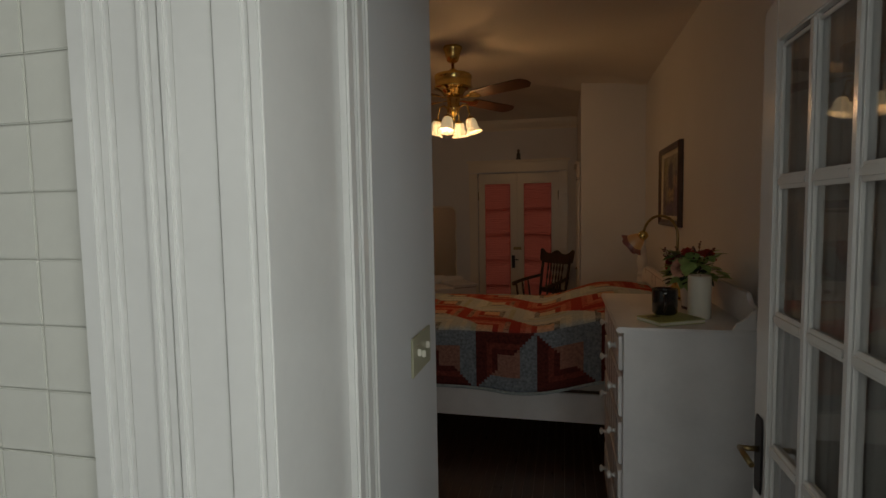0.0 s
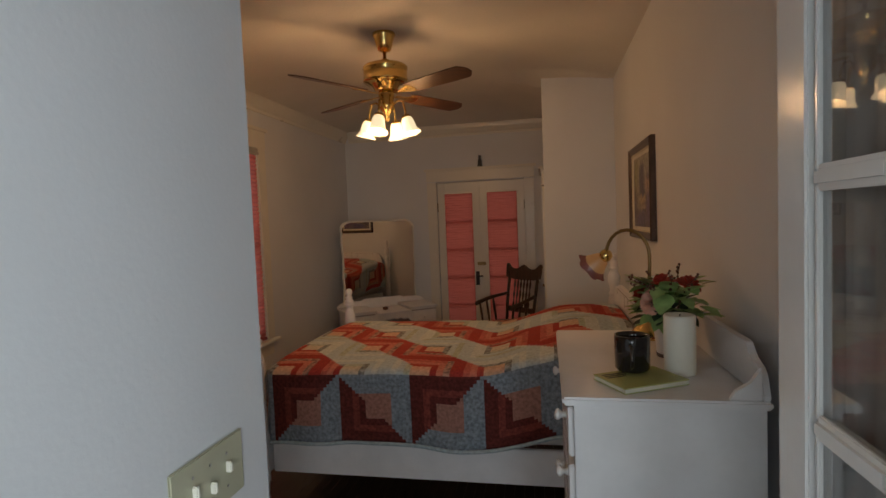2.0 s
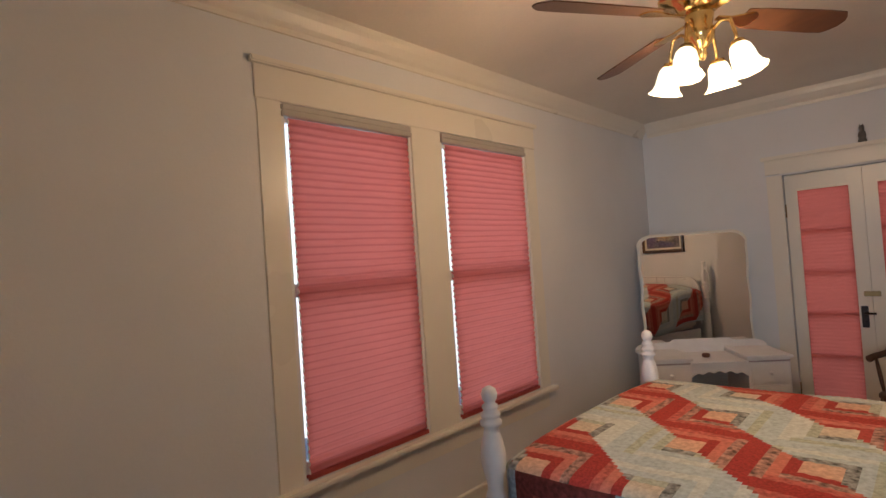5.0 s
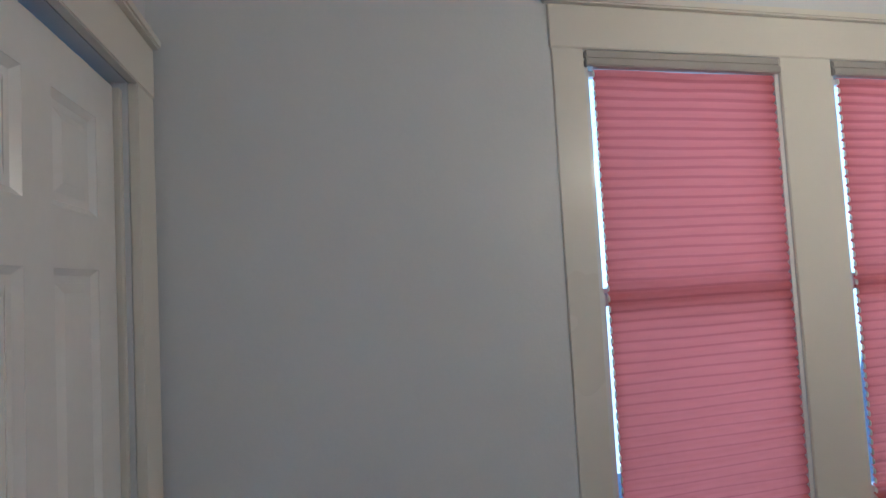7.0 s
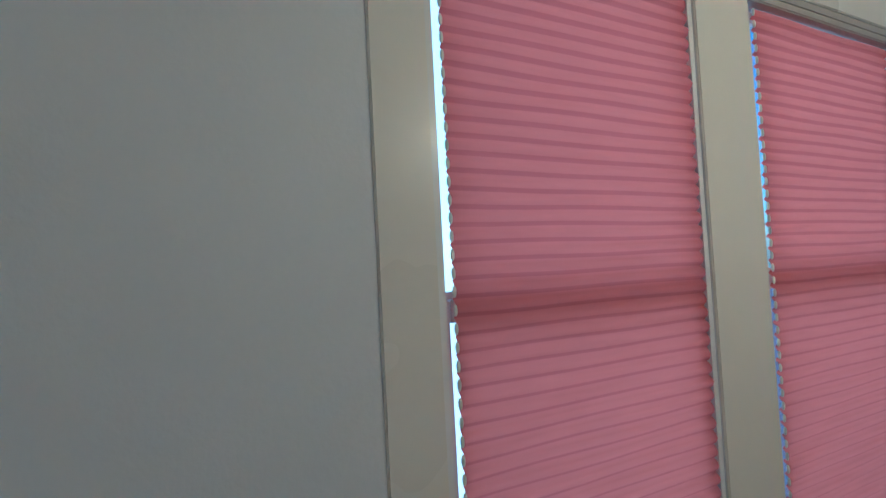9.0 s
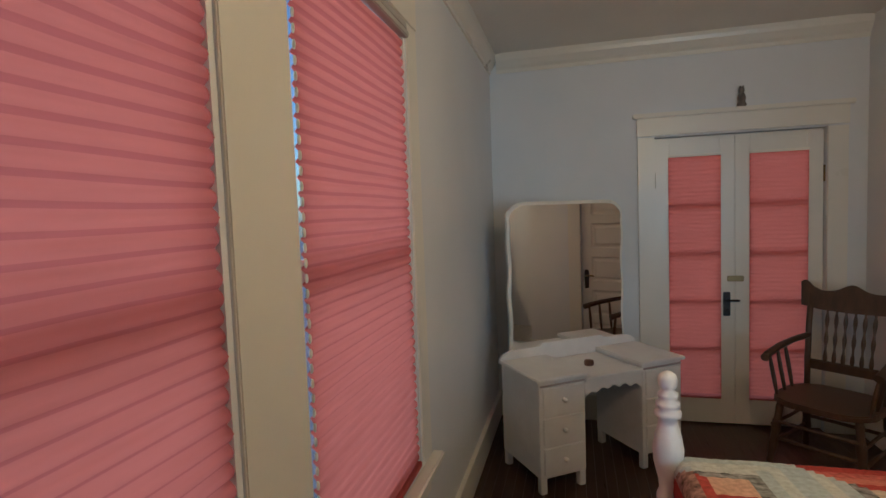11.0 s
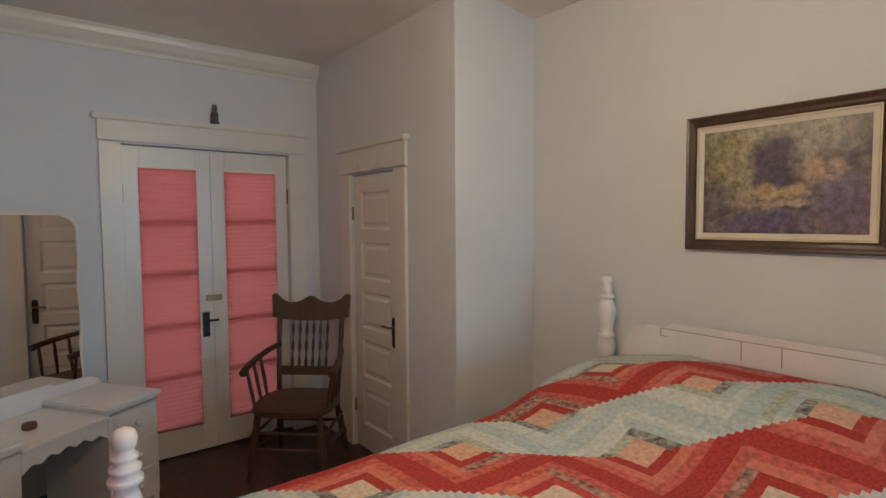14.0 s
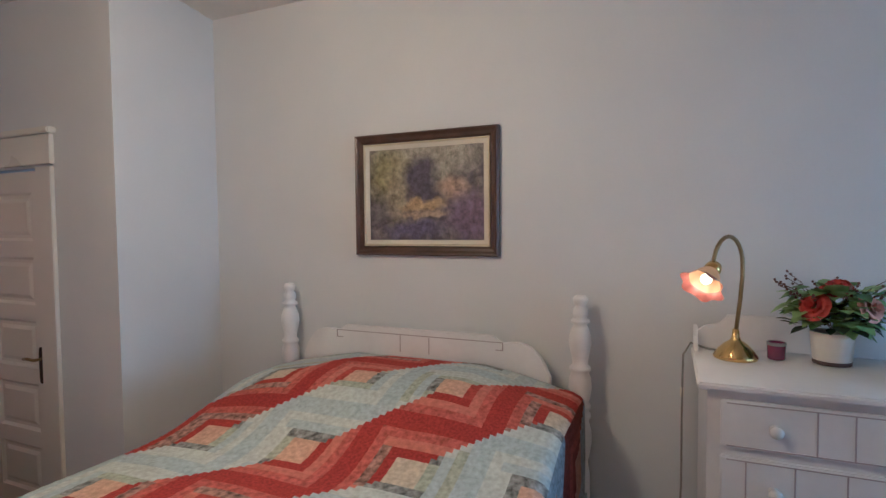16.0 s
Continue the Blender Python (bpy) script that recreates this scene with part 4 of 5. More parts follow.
for k in range(0, 13):
    a = math.pi * k / 12
    rr = 0.08
    pts.append((0.006 - (rr - rr * math.cos(a)) * 0.92, -0.018 + (rr - rr * math.cos(a)) * 0.62, 0.318 + 0.10 * math.sin(a)))
part("stem", tube(bmesh.new(), pts, 0.0068, 10), OLDBRASS, lamp, "curved brass gooseneck stem")
tip = Vector(pts[-1])
aim = Vector((-0.62, 0.40, -0.60)).normalized()
rot = aim.to_track_quat("Z", "Y").to_matrix().to_4x4()
mm = Matrix.Translation(tip) @ rot
part("socket", lathe(bmesh.new(), [(0.010, -0.02), (0.022, -0.012), (0.026, 0.005), (0.024, 0.02), (0.0, 0.022)], seg=18, m=mm), BRASS, lamp, "brass lamp socket")
ruf = lambda a, i: 1 + 0.11 * max(0, i - 2) / 3 * math.sin(6 * a)
bm = lathe(bmesh.new(), [(0.020, 0.012), (0.032, 0.028), (0.042, 0.05), (0.049, 0.066)], seg=48, wave=ruf, m=mm)
shade = part("shade", bm, LAMPGLASS, lamp, "ribbed amber glass shade")
shade.visible_shadow = False
bm = lathe(bmesh.new(), [(0.049, 0.066), (0.058, 0.079), (0.066, 0.087)], seg=48, wave=lambda a, i: (1 + 0.037 * math.sin(6 * a)) if i == 0 else 1 + 0.11 * (i + 1) / 3 * math.sin(6 * a), m=mm)
rim = part("shade_rim", bm, LAMPROSE, lamp, "ruffled rose glass rim")
rim.visible_shadow = False
bm = bmesh.new()
bmesh.ops.create_uvsphere(bm, u_segments=14, v_segments=10, radius=0.017, matrix=mm @ Matrix.Translation((0, 0, 0.052)))
bl = part("bulb", bm, BULB, lamp, "glowing bulb")
bulb_light("lamp_light", Vector((0.985, 2.915, TZ)) + tip + aim * 0.075, 0.4, (1.0, 0.55, 0.25), 0.02)
bm = tube(bmesh.new(), [(1.06, 2.93, TZ + 0.004), (1.09, 3.0, TZ + 0.004), (1.095, 3.05, TZ + 0.02), (1.09, 3.075, 1.09), (1.085, 3.078, 0.9), (1.083, 3.078, 0.6), (1.10, 3.09, 0.2), (1.13, 3.11, 0.05)], 0.004, 8)
cord = part("cord", bm, CORD, lamp, "thin grey lamp cord")
cord.matrix_parent_inverse = pose(0.985, 2.915, TZ).inverted()
bm = B(1.083, 1.095, 3.071, 3.085, 0.93, 0.97, 0.004)
cs = part("cord_switch", bm, WAX, cord, "inline cord switch")

mug_t = thing("mug", pose(0.848, 2.405, TZ + 0.0185, 0, 0, -38), "dark glazed ceramic mug standing on a booklet", "mug")
bm = lathe(bmesh.new(), [(0.0, 0.0), (0.044, 0.0), (0.050, 0.008), (0.051, 0.09), (0.050, 0.105), (0.046, 0.105), (0.045, 0.09), (0.044, 0.015), (0.0, 0.012)], seg=32)
part("cup", bm, MUG, mug_t)
part("handle", tube(bmesh.new(), [(0.02 + 0.03 * math.sin(a) * 0.8, -0.046 - 0.03 * math.sin(a), 0.052 + 0.034 * math.cos(a)) for a in np.linspace(0.15, 3.0, 12)], 0.0055, 8), MUG, mug_t)
bk = thing("booklet", pose(0.858, 2.338, TZ, 0, 0, 28), "thin green-covered booklet under the mug", "book")
part("cover", B(-0.105, 0.105, -0.075, 0.075, 0.0135, 0.0165, 0.001), BOOKG, bk, "yellow-green cover")
part("paper_block", B(-0.102, 0.103, -0.073, 0.072, 0.003, 0.0134), PAPER, bk)
part("back_cover", B(-0.105, 0.105, -0.075, 0.075, 0.0005, 0.003, 0.001), BOOKG, bk)
bm = bmesh.new()
for k in range(3):
    box(bm, -0.09, -0.03 + 0.012 * k, 0.02 + k * 0.014, 0.028 + k * 0.014, 0.0166, 0.0169)
part("title_bar", bm, IRON, bk, "dark unreadable title lines")
cn = thing("pillar_candle", pose(0.988, 2.435, TZ), "tall white pillar candle on the dresser", "candle")
part("wax", lathe(bmesh.new(), [(0.0, 0.0), (0.043, 0.0), (0.045, 0.004), (0.045, 0.172), (0.043, 0.177), (0.036, 0.178), (0.03, 0.17), (0.0, 0.168)], seg=32), WAX, cn)
part("wick", tube(bmesh.new(), [(0, 0, 0.166), (0.002, 0, 0.178)], 0.0015, 6), IRON, cn, "charred wick")
jar = thing("candle_jar", pose(1.02, 2.79, TZ), "small violet glass candle jar", "jar")
part("jar", lathe(bmesh.new(), [(0.0, 0.0), (0.024, 0.0), (0.027, 0.004), (0.028, 0.05), (0.026, 0.058), (0.023, 0.058), (0.023, 0.045), (0.0, 0.044)], seg=24), VIOLET, jar)
part("jar_rim", lathe(bmesh.new(), [(0.028, 0.048), (0.0292, 0.05), (0.0292, 0.056), (0.028, 0.058)], seg=24, wave=lambda a, i: 1), CORD, jar, "pale label band")

pot = thing("flower_arrangement", pose(1.015, 2.635, TZ) @ Matrix.Scale(1.06, 4), "artificial flowers in a white pot with dark rim", "flowers")
part("pot", lathe(bmesh.new(), [(0.0, 0.0), (0.046, 0.0), (0.05, 0.006), (0.058, 0.085), (0.060, 0.10), (0.052, 0.10), (0.05, 0.085), (0.0, 0.08)], seg=32), POT, pot)
part("foot_band", lathe(bmesh.new(), [(0.0475, 0.001), (0.0505, 0.001), (0.0515, 0.013), (0.0495, 0.013)], seg=32, wave=lambda a, i: 1), POTRIM, pot, "dark band round the foot")
rng = random.Random(7)
def leaf_shape(bm, at, direction, size, width=0.62, fold=0.15):
    d = Vector(direction).normalized()
    side = d.cross(Vector((0, 0, 1)))
    side = side.normalized() if side.length > 0.05 else Vector((1, 0, 0))
    upv = side.cross(d).normalized()
    rows_ = []
    for s, wd in ((0.0, 0.08), (0.2, 0.7), (0.45, 1.0), (0.7, 0.75), (0.9, 0.3), (1.0, 0.02)):
        c = Vector(at) + d * size * s - upv * size * 0.22 * s * s
        hw = size * width * 0.5 * wd
        rows_.append([bm.verts.new(c - side * hw + upv * hw * fold), bm.verts.new(c), bm.verts.new(c + side * hw + upv * hw * fold)])
    for a, b in zip(rows_, rows_[1:]):
        for k in (0, 1):
            bm.faces.new((a[k], a[k + 1], b[k + 1], b[k])).smooth = True
def rose(center, r, material, label):
    bm = bmesh.new()
    ctr = Vector(center)
    nrm = (ctr - Vector((0, 0, 0.14))).normalized()
    q = nrm.to_track_quat("Z", "Y").to_matrix()
    for ring, (n, rad, lift) in enumerate(((5, 0.32, 0.75), (6, 0.55, 0.62), (7, 0.80, 0.38), (8, 1.0, 0.10))):
        for k in range(n):
            a = 2 * math.pi * k / n + ring * 0.5 + rng.uniform(-0.1, 0.1)
            grid_ = []
            for s in (0.0, 0.45, 0.85, 1.0):
                row = []
                for t_ in (-1, -0.5, 0, 0.5, 1):
                    ang = a + t_ * (0.75 - ring * 0.06) * (0.7 + 0.3 * s)
                    rr_ = r * rad * (0.25 + 0.75 * s ** 0.8) * (1 + (0.10 if s == 1 else 0))
                    zz = r * (lift * s ** 0.7 - 0.10 * abs(t_) * s - (0.10 * ring / 3 if s == 1 else 0))
                    row.append(bm.verts.new(ctr + q @ Vector((rr_ * math.cos(ang), rr_ * math.sin(ang), zz))))
                grid_.append(row)
            for g0, g1 in zip(grid_, grid_[1:]):
                for k2 in range(4):
                    bm.faces.new((g0[k2], g0[k2 + 1], g1[k2 + 1], g1[k2])).smooth = True
    part("rose", bm, material, pot, label)
rose((-0.075, 0.065, 0.185), 0.042, PETALRED, "red cloth rose")
rose((-0.03, 0.0, 0.23), 0.042, PETALRED, "red cloth rose")
rose((-0.075, -0.07, 0.185), 0.040, PETALPINK, "peach pink cloth rose")
rose((0.04, -0.03, 0.23), 0.036, PETALRED, "red cloth rose")
for label, m_, n, lo_, hi_, size in (("pale green cloth leaves", LEAFPALE, 95, 0.13, 0.23, 0.070), ("mid green cloth leaves", LEAF, 60, 0.13, 0.24, 0.05), ("dark green filler leaves", LEAFDARK, 60, 0.11, 0.18, 0.045)):
    bm = bmesh.new()
    for k in range(n):
        a = rng.uniform(0, 6.283)
        if math.cos(a) > 0.2 and rng.random() < 0.6:
            a += math.pi
        el = rng.uniform(-0.5, 0.9)
        r0 = rng.uniform(0.02, 0.085)
        at = (r0 * math.cos(a), r0 * math.sin(a) * 1.2, rng.uniform(lo_, hi_))
        leaf_shape(bm, at, (math.cos(a), math.sin(a), el), size * rng.uniform(0.7, 1.3), 0.75)
    part("leaves", bm, m_, pot, label)
bm = bmesh.new()
for k in range(16):
    a = rng.uniform(0, 6.283)
    o = Vector((0.13 * math.cos(a) * (0.5 if math.cos(a) > 0 else 1), 0.16 * math.sin(a), rng.uniform(0.20, 0.275)))
    s0 = Vector((0, 0, 0.1))
    tube(bm, [s0.lerp(o, f) + Vector((0, 0, 0.03 * math.sin(f * 3.1))) for f in (0, 0.35, 0.7, 1)], 0.0012, 5)
    for f in (0.75, 0.85, 0.95, 1.0):
        bmesh.ops.create_icosphere(bm, subdivisions=1, radius=0.0045, matrix=Matrix.Translation(s0.lerp(o, f) + Vector((rng.uniform(-0.006, 0.006), rng.uniform(-0.006, 0.006), 0.006))))
part("twig_spray", bm, TWIG, pot, "thin brown berry twigs")

# ---- picture ----
PY0, PY1, PZ0, PZ1 = 3.815, 4.55, 1.44, 2.02
pic = thing("painting", pose(E - 0.001, (PY0 + PY1) / 2, (PZ0 + PZ1) / 2), "garden landscape painting in a dark wooden frame", "painting")
pw, ph = (PY1 - PY0) / 2, (PZ1 - PZ0) / 2
def mitred(bm, prof):
    """prof: (inset, depth) pairs round a rectangle."""
    loops = [[bm.verts.new((-d, sy * (pw - i), sz * (ph - i))) for sy, sz in ((-1, -1), (1, -1), (1, 1), (-1, 1))] for i, d in prof]
    for p_, q_ in zip(loops, loops[1:] + loops[:1]):
        for k in range(4):
            bm.faces.new((p_[k], p_[(k + 1) % 4], q_[(k + 1) % 4], q_[k]))
    return bm
part("frame", mitred(bmesh.new(), [(0.0, 0.0), (0.0, 0.026), (0.006, 0.034), (0.016, 0.030), (0.022, 0.024), (0.034, 0.022), (0.040, 0.018), (0.044, 0.004), (0.03, 0.0)]), FRAME, pic, "dark stained moulded wooden frame")
part("slip", mitred(bmesh.new(), [(0.0445, 0.002), (0.0445, 0.018), (0.050, 0.018), (0.053, 0.012), (0.053, 0.002)]), GILT, pic, "narrow gilt slip")
part("liner", mitred(bmesh.new(), [(0.0535, 0.002), (0.0535, 0.013), (0.073, 0.010), (0.073, 0.002)]), LINEN, pic, "pale linen liner")
part("canvas", B(-0.008, -0.002, -pw + 0.0735, pw - 0.0735, -ph + 0.0735, ph - 0.0735), painting_mat(), pic, "painted canvas of a garden path in violet and yellow")

# ---- ceiling fan ----
CZ = ceiling_z(FAN_X, FAN_Y)
fan = thing("ceiling_fan", pose(FAN_X, FAN_Y, CZ), "brass ceiling fan with wooden blades and four lit glass shades", "ceiling fan")
part("canopy", lathe(bmesh.new(), [(0.0, 0.0), (0.074, 0.0), (0.076, -0.014), (0.066, -0.03), (0.056, -0.07), (0.044, -0.11), (0.024, -0.12), (0.0, -0.12)], seg=28), BRASS, fan, "bell-shaped brass canopy")
part("down_rod", lathe(bmesh.new(), [(0.012, -0.115), (0.012, -0.165), (0.026, -0.17), (0.030, -0.19), (0.026, -0.205), (0.0, -0.206)], seg=16), BRASS, fan)
part("motor_housing", lathe(bmesh.new(), [(0.0, -0.202), (0.06, -0.202), (0.138, -0.212), (0.148, -0.222), (0.149, -0.235), (0.145, -0.24), (0.145, -0.302), (0.15, -0.307), (0.148, -0.318), (0.12, -0.326), (0.09, -0.345), (0.075, -0.375), (0.0, -0.376)], seg=40), BRASS, fan, "round brass motor housing")
BZ = 2.455 - CZ
for ang in (-121.5, -32.0, 57.0, 147.0):
    ca = radians(ang)
    mm = Matrix.Rotation(ca, 4, "Z") @ Matrix.Translation((0, 0, BZ)) @ Matrix.Rotation(radians(-13), 4, "X")
    out = [(0.20, -0.055), (0.30, -0.062), (0.60, -0.070), (0.68, -0.068), (0.705, -0.045), (0.725, -0.02), (0.725, 0.02), (0.705, 0.045), (0.68, 0.068), (0.60, 0.070), (0.30, 0.062), (0.20, 0.055)]
    bm = slab(bmesh.new(), out, "z", -0.003, 0.003, 0.001)
    bmesh.ops.transform(bm, matrix=mm, verts=bm.verts)
    blade = part("blade", bm, BLADEWOOD, fan, "dark walnut fan blade")
    bm = slab(bmesh.new(), [(0.08, -0.014), (0.15, -0.012), (0.19, -0.03), (0.235, -0.045), (0.26, -0.03), (0.265, 0.0), (0.26, 0.03), (0.235, 0.045), (0.19, 0.03), (0.15, 0.012), (0.08, 0.014)], "z", -0.010, -0.0035, 0.002)
    bmesh.ops.transform(bm, matrix=mm, verts=bm.verts)
    part("blade_iron", bm, BRASS, blade, "ornate brass blade bracket")
part("light_kit", lathe(bmesh.new(), [(0.0, -0.376), (0.05, -0.376), (0.055, -0.40), (0.045, -0.44), (0.055, -0.46), (0.05, -0.49), (0.03, -0.52), (0.016, -0.54), (0.020, -0.555), (0.010, -0.575), (0.0, -0.58)], seg=28), BRASS, fan, "turned brass light kit")
for k in range(4):
    a = radians(-7.5 + 90 * k)
    dx, dy = math.cos(a), math.sin(a)
    arm = tube(bmesh.new(), [(0.045 * dx, 0.045 * dy, -0.47), (0.08 * dx, 0.08 * dy, -0.445), (0.115 * dx, 0.115 * dy, -0.455), (0.13 * dx, 0.13 * dy, -0.52), (0.132 * dx, 0.132 * dy, -0.555)], 0.007, 8)
    arm_o = part("light_arm", arm, BRASS, fan, "curved brass arm")
    mm = Matrix.Translation((0.132 * dx, 0.132 * dy, -0.55)) @ (Vector((0.28 * dx, 0.28 * dy, -1)).to_track_quat("Z", "Y").to_matrix().to_4x4())
    part("shade_holder", lathe(bmesh.new(), [(0.0, -0.004), (0.026, -0.002), (0.030, 0.012), (0.027, 0.018), (0.0, 0.018)], seg=18, m=mm), BRASS, arm_o)
    bm = lathe(bmesh.new(), [(0.028, 0.014), (0.038, 0.028), (0.044, 0.055), (0.046, 0.085), (0.054, 0.108), (0.068, 0.125)], seg=40, wave=lambda a_, i: 1 + 0.02 * max(0, i - 3) * math.sin(10 * a_), m=mm)
    sh = part("glass_shade", bm, FANGLASS, arm_o, "bell-shaped frosted glass shade, glowing")
    sh.visible_shadow = False
    bulb_light("fan_bulb", Vector((FAN_X, FAN_Y, CZ)) + mm @ Vector((0, 0, 0.075)), 6.6, WARM, 0.022)

# ---- vanity with mirror ----
VT = 0.66
van = thing("vanity_desk", pose(-1.18, 6.45, 0, 0, 0, 35), "white painted knee-hole vanity desk set across the corner", "vanity")
VW, VD = 0.525, 0.235
for x0, x1 in ((-VW, -0.19), (0.19, VW)):
    part("top", B(x0, x1, -VD, VD, VT - 0.022, VT, 0.006), WHITE, van)
MT = VT - 0.035
part("middle_top", B(-0.2045, 0.2045, -VD + 0.004, VD - 0.012, MT - 0.02, MT, 0.004), WHITE, van, "lower middle of the white top")
for s in (-1, 1):
    x0, x1 = sorted((s * 0.205, s * 0.505))
    bm = B(x0, x1, -VD + 0.02, VD - 0.01, 0.09, VT - 0.023, 0.003)
    ped = part("pedestal", bm, WHITE, van)
    for fx in (x0 + 0.022, x1 - 0.022):
        for fy in (-VD + 0.042, VD - 0.032):
            part("foot", B(fx - 0.02, fx + 0.02, fy - 0.02, fy + 0.02, 0, 0.0895, 0.004), WHITE, ped)
    for z0, z1 in ((0.455, 0.605), (0.285, 0.435), (0.115, 0.265)):
        dw = part("drawer", B(x0 + 0.02, x1 - 0.02, -VD + 0.006, -VD + 0.0195, z0, z1, 0.003), WHITE, ped)
        m_ = Matrix.Translation(((x0 + x1) / 2, -VD + 0.006, (z0 + z1) / 2)) @ Euler((radians(90), 0, 0)).to_matrix().to_4x4()
        part("knob", lathe(bmesh.new(), [(0.012, 0.0), (0.007, 0.006), (0.014, 0.016), (0.014, 0.021), (0.0, 0.026)], seg=14, m=m_), WHITE, dw)
        if z1 > 0.6:
            # dark strip coloured as the shade under the bead
            part("moulding", B(x0 + 0.005, x1 - 0.005, -VD + 0.010, -VD + 0.0198, z1 + 0.008, z1 + 0.018, 0.002), GROOVE, ped, "shadowed bead line")
out = [(-0.204, MT - 0.0205), (-0.204, MT - 0.115)]
for u in np.linspace(-1, 1, 41):
    out.append((0.2 * u, MT - 0.078 - 0.026 * abs(u) ** 2 + 0.010 * math.cos(u * 5 * math.pi)))
out += [(0.204, MT - 0.115), (0.204, MT - 0.0205)]
part("apron", slab(bmesh.new(), out, "y", -VD + 0.022, -VD + 0.042, 0.002), WHITE, van, "scalloped apron")
out = [(-VW, VT + 0.0005), (-0.189, VT + 0.0005), (-0.189, MT + 0.0005), (0.189, MT + 0.0005), (0.189, VT + 0.0005), (VW, VT + 0.0005)] + [(VW * u, VT + (0.075 if abs(u) < 0.45 else 0.055 if abs(u) < 0.8 else 0.055 * math.sqrt(max(0.03, 1 - ((abs(u) - 0.8) / 0.2) ** 2)))) for u in np.linspace(1, -1, 41)]
part("back_rail", slab(bmesh.new(), out, "y", VD - 0.03, VD - 0.012, 0.003), WHITE, van, "low scalloped back rail")
def mirror_outline(w_, z0, z1, r):
    o = [(-w_, z0), (w_, z0)]
    for sx, a0 in ((1, 0), (-1, 90)):
        for k in range(9):
            a = radians(a0 + 90 * k / 8)
            o.append((sx * (w_ - r) + r * math.cos(a), z1 - r * 0.75 + r * 0.75 * math.sin(a)))
    body = o[2:]
    res = [(-w_, z0), (w_, z0)]
    for z in np.linspace(z0 + 0.1, z1 - r, 14):
        res.append((w_ - 0.010 * (0.5 - 0.5 * math.cos((z - z0) * 18)), z))
    res += body
    for z in np.linspace(z1 - r, z0 + 0.1, 14):
        res.append((-w_ + 0.010 * (0.5 - 0.5 * math.cos((z - z0) * 18)), z))
    return res
part("mirror_board", slab(bmesh.new(), mirror_outline(0.445, VT + 0.03, 1.64, 0.13), "y", VD - 0.011, VD + 0.008, 0.003), TRIM, van, "cream mirror frame with rounded shoulders")
part("mirror_glass", slab(bmesh.new(), mirror_outline(0.425, VT + 0.05, 1.618, 0.12), "y", VD - 0.0165, VD - 0.0112), MIRROR, van, "tall frameless mirror glass with scalloped edge")
tin = lathe(bmesh.new(), [(0.0, 0.0), (0.026, 0.0), (0.030, 0.005), (0.030, 0.022), (0.026, 0.03), (0.012, 0.033), (0.0, 0.034)], seg=24, m=pose(-1.18, 6.45, MT + 0.0005, 0, 0, 35) @ Matrix.Translation((-0.03, -0.02, 0)))
single("trinket_box", tin, BROWN, "small round brown trinket box on the vanity", "box")

# ---- armchair ----
ch = thing("armchair", pose(0.155, 6.53, 0, 0, 0, -42), "dark oak pressed-back armchair with turned spindles", "chair")
out = [(0.25 * math.copysign(1, math.cos(a)) * abs(math.cos(a)) ** 0.55, -0.02 + 0.235 * math.copysign(1, math.sin(a)) * abs(math.sin(a)) ** 0.6) for a in np.linspace(0, 2 * math.pi, 40, endpoint=False)]
part("seat", slab(bmesh.new(), out, "z", 0.41, 0.445, 0.008), CHAIRWOOD, ch, "saddled dark oak seat")
LEGP = lambda f: 0.017 + 0.007 * math.sin(f * math.pi) + 0.003 * math.sin(f * 22)
for sx in (-1, 1):
    part("leg", tube(bmesh.new(), [Vector((sx * 0.235, -0.235, 0.0)).lerp(Vector((sx * 0.19, -0.185, 0.415)), f) for f in np.linspace(0, 1, 14)], LEGP, 10), CHAIRWOOD, ch)
    part("leg", tube(bmesh.new(), [Vector((sx * 0.235, 0.27, 0.0)).lerp(Vector((sx * 0.19, 0.17, 0.415)), f) for f in np.linspace(0, 1, 14)], LEGP, 10), CHAIRWOOD, ch)
    part("back_post", tube(bmesh.new(), [(sx * 0.20, 0.19, 0.43), (sx * 0.208, 0.215, 0.6), (sx * 0.215, 0.25, 0.8), (sx * 0.218, 0.29, 1.0)], 0.017, 10), CHAIRWOOD, ch)
    part("arm", tube(bmesh.new(), [(sx * 0.212, 0.235, 0.74), (sx * 0.25, 0.12, 0.722), (sx * 0.272, -0.02, 0.70), (sx * 0.275, -0.15, 0.675), (sx * 0.272, -0.20, 0.66)], lambda f: 0.017 + 0.007 * f, 10), CHAIRWOOD, ch, "curved oak armrest")
    for y, zt_ in ((-0.15, 0.67), (-0.05, 0.69), (0.05, 0.70)):
        part("arm_spindle", tube(bmesh.new(), [Vector((sx * 0.225, y, 0.44)).lerp(Vector((sx * 0.268, y, zt_)), f) for f in np.linspace(0, 1, 10)], lambda f: 0.009 + 0.004 * math.sin(f * math.pi), 8), CHAIRWOOD, ch)
    for z_ in (0.17, 0.28):
        part("stretcher", tube(bmesh.new(), [(sx * 0.222, -0.215, z_), (sx * 0.215, 0.0, z_), (sx * 0.222, 0.225, z_)], 0.010, 8), CHAIRWOOD, ch)
for z_ in (0.20, 0.30):
    part("stretcher", tube(bmesh.new(), [(-0.22, -0.21, z_), (0, -0.212, z_), (0.22, -0.21, z_)], 0.011, 8), CHAIRWOOD, ch)
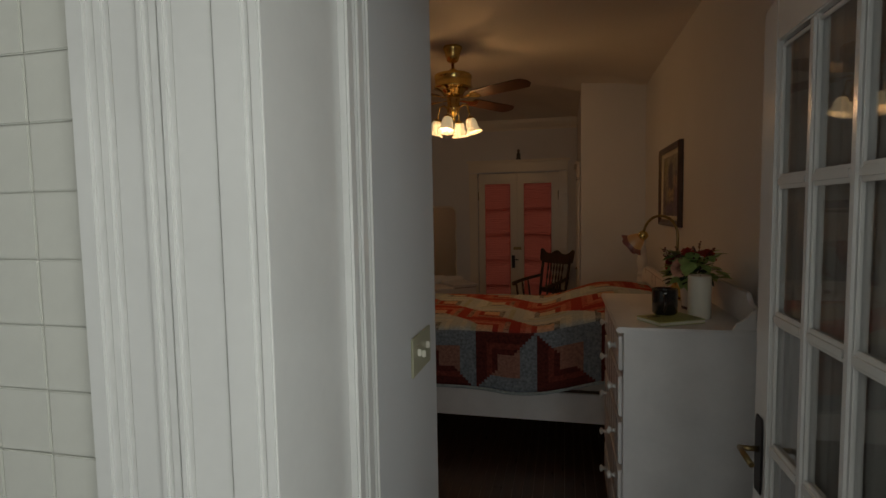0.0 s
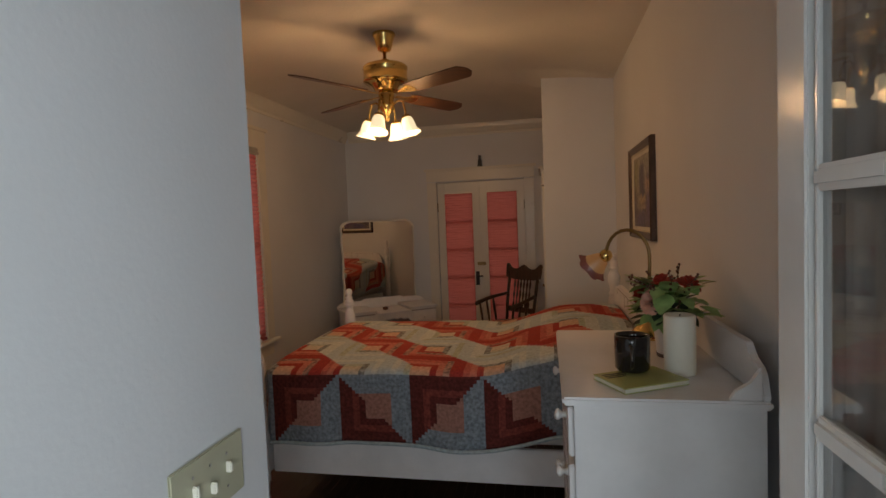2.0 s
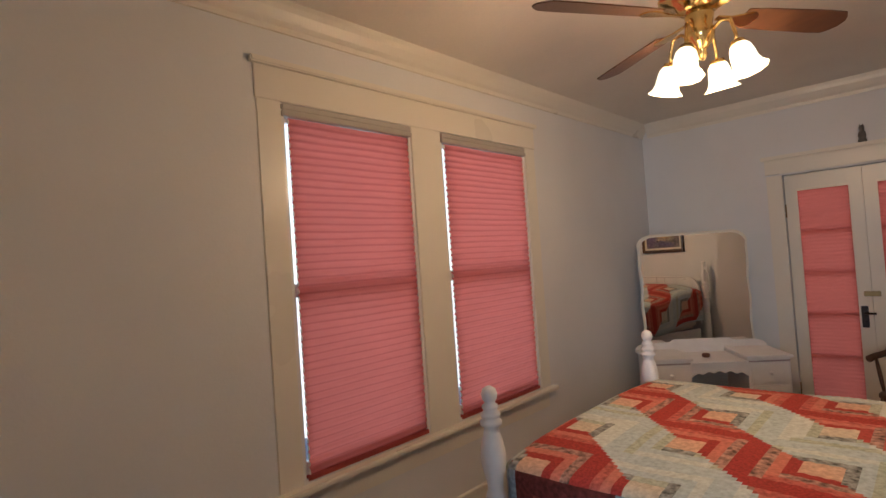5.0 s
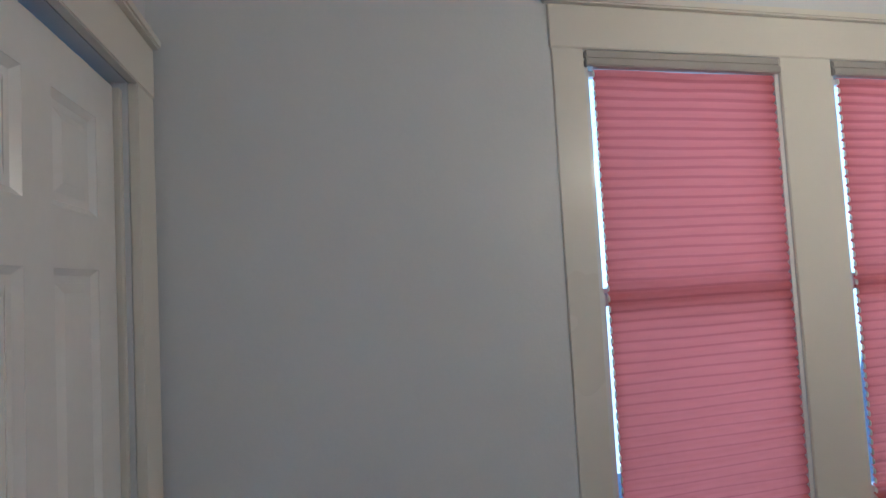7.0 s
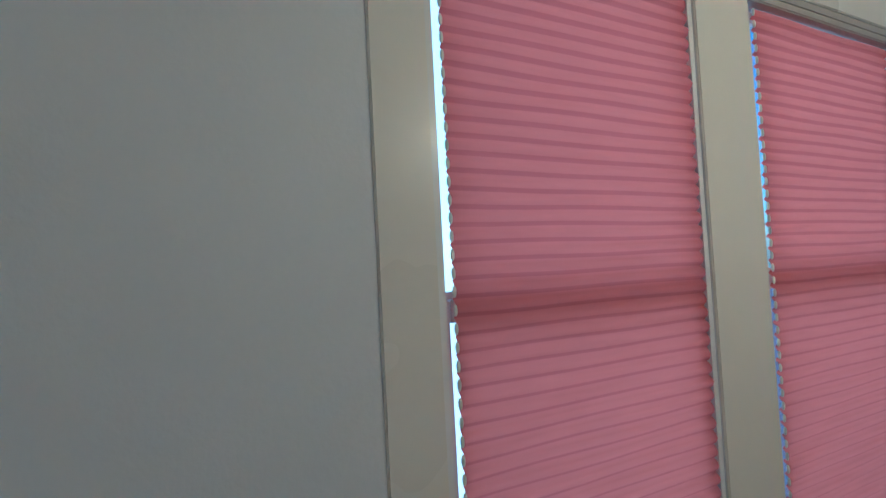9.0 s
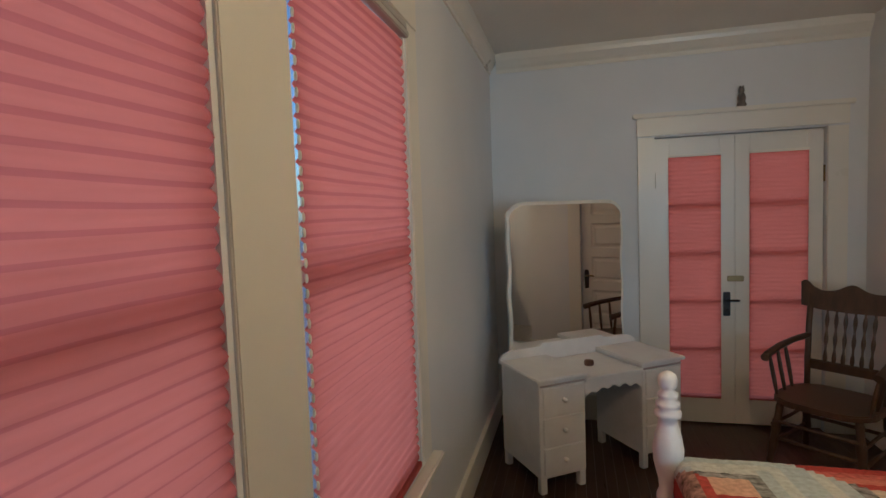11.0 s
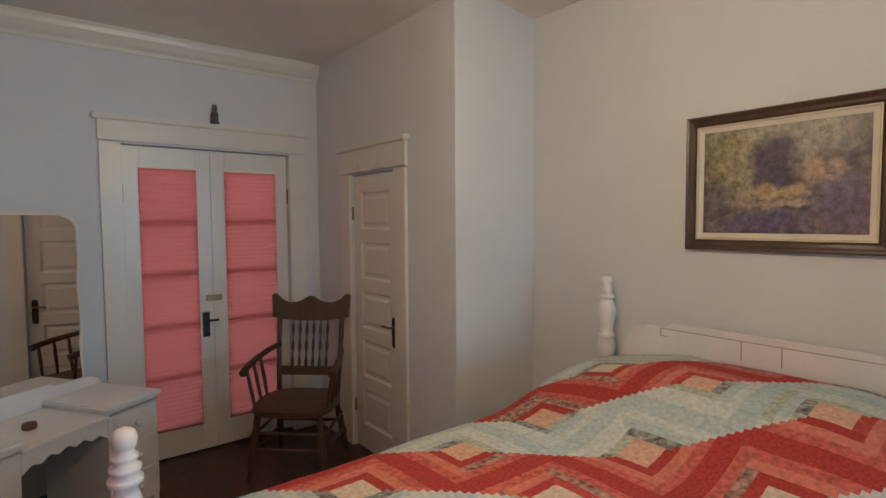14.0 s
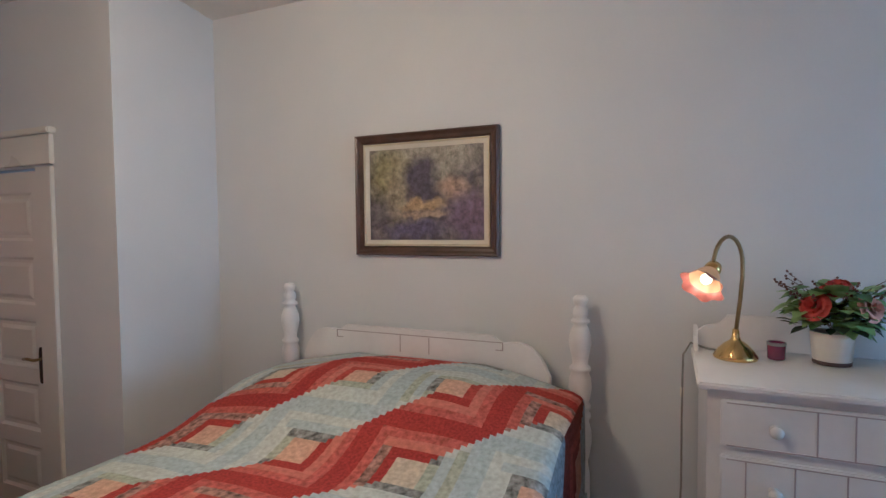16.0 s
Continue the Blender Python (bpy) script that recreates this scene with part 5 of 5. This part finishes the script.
part("stretcher", tube(bmesh.new(), [(-0.22, 0.235, 0.22), (0.22, 0.235, 0.22)], 0.011, 8), CHAIRWOOD, ch)
out = [(-0.265, 0.92), (-0.16, 0.90), (0.0, 0.895), (0.16, 0.90), (0.265, 0.92)]
for u in np.linspace(1, -1, 41):
    a = abs(u)
    z = 1.02 + 0.045 * math.exp(-(u / 0.22) ** 2) + 0.060 * math.exp(-((a - 0.92) / 0.17) ** 2)
    out.append((0.275 * u, z))
bm = slab(bmesh.new(), out, "y", -0.011, 0.011, 0.004)
bmesh.ops.transform(bm, matrix=Matrix.Translation((0, 0.285 - 0.145 * 0, 0)) @ Matrix.Translation((0, 0, 1.0)) @ Matrix.Rotation(radians(-10), 4, "X") @ Matrix.Translation((0, 0, -1.0)), verts=bm.verts)
part("crest_rail", bm, CHAIRWOOD, ch, "wide pressed oak crest rail with scrolled top")
bm = B(-0.20, 0.20, 0.205, 0.228, 0.535, 0.595, 0.006)
part("back_rail", bm, CHAIRWOOD, ch)
for k in range(6):
    x = -0.115 + 0.046 * k
    part("spindle", tube(bmesh.new(), [Vector((x, 0.215, 0.59)).lerp(Vector((x * 1.05, 0.27, 0.91)), f) for f in np.linspace(0, 1, 14)], lambda f: 0.009 + 0.0035 * math.sin(f * 18), 8), CHAIRWOOD, ch)

# ---- outside, behind the curtains ----
structure("ground", B(-40, 40, -40, 48, -0.60, -0.5), OUTSIDE, "plain ground outside the house")

# ---- floor boards ----
plank_meshes = {}
rb = random.Random(3)
for i in range(50):
    x0 = W + 0.0575 * i
    if x0 > E - 0.01:
        break
    y = -1.49
    while y < N + 0.13:
        L = rb.choice((1.2, 1.6, 2.1))
        if y < -1.4:
            L *= rb.uniform(0.3, 1)
        L = round(min(L, N + 0.13 - y), 3)
        if L < 0.05:
            break
        if L not in plank_meshes:
            plank_meshes[L] = mesh_of("floor_board", B(0.0006, 0.0569, 0.0006, L - 0.0006, -0.0035, 0.0), WOODFLOOR)
        p = new("floor_board", plank_meshes[L])
        p.parent = floor
        p.location = (x0, y, 0)
        y += L
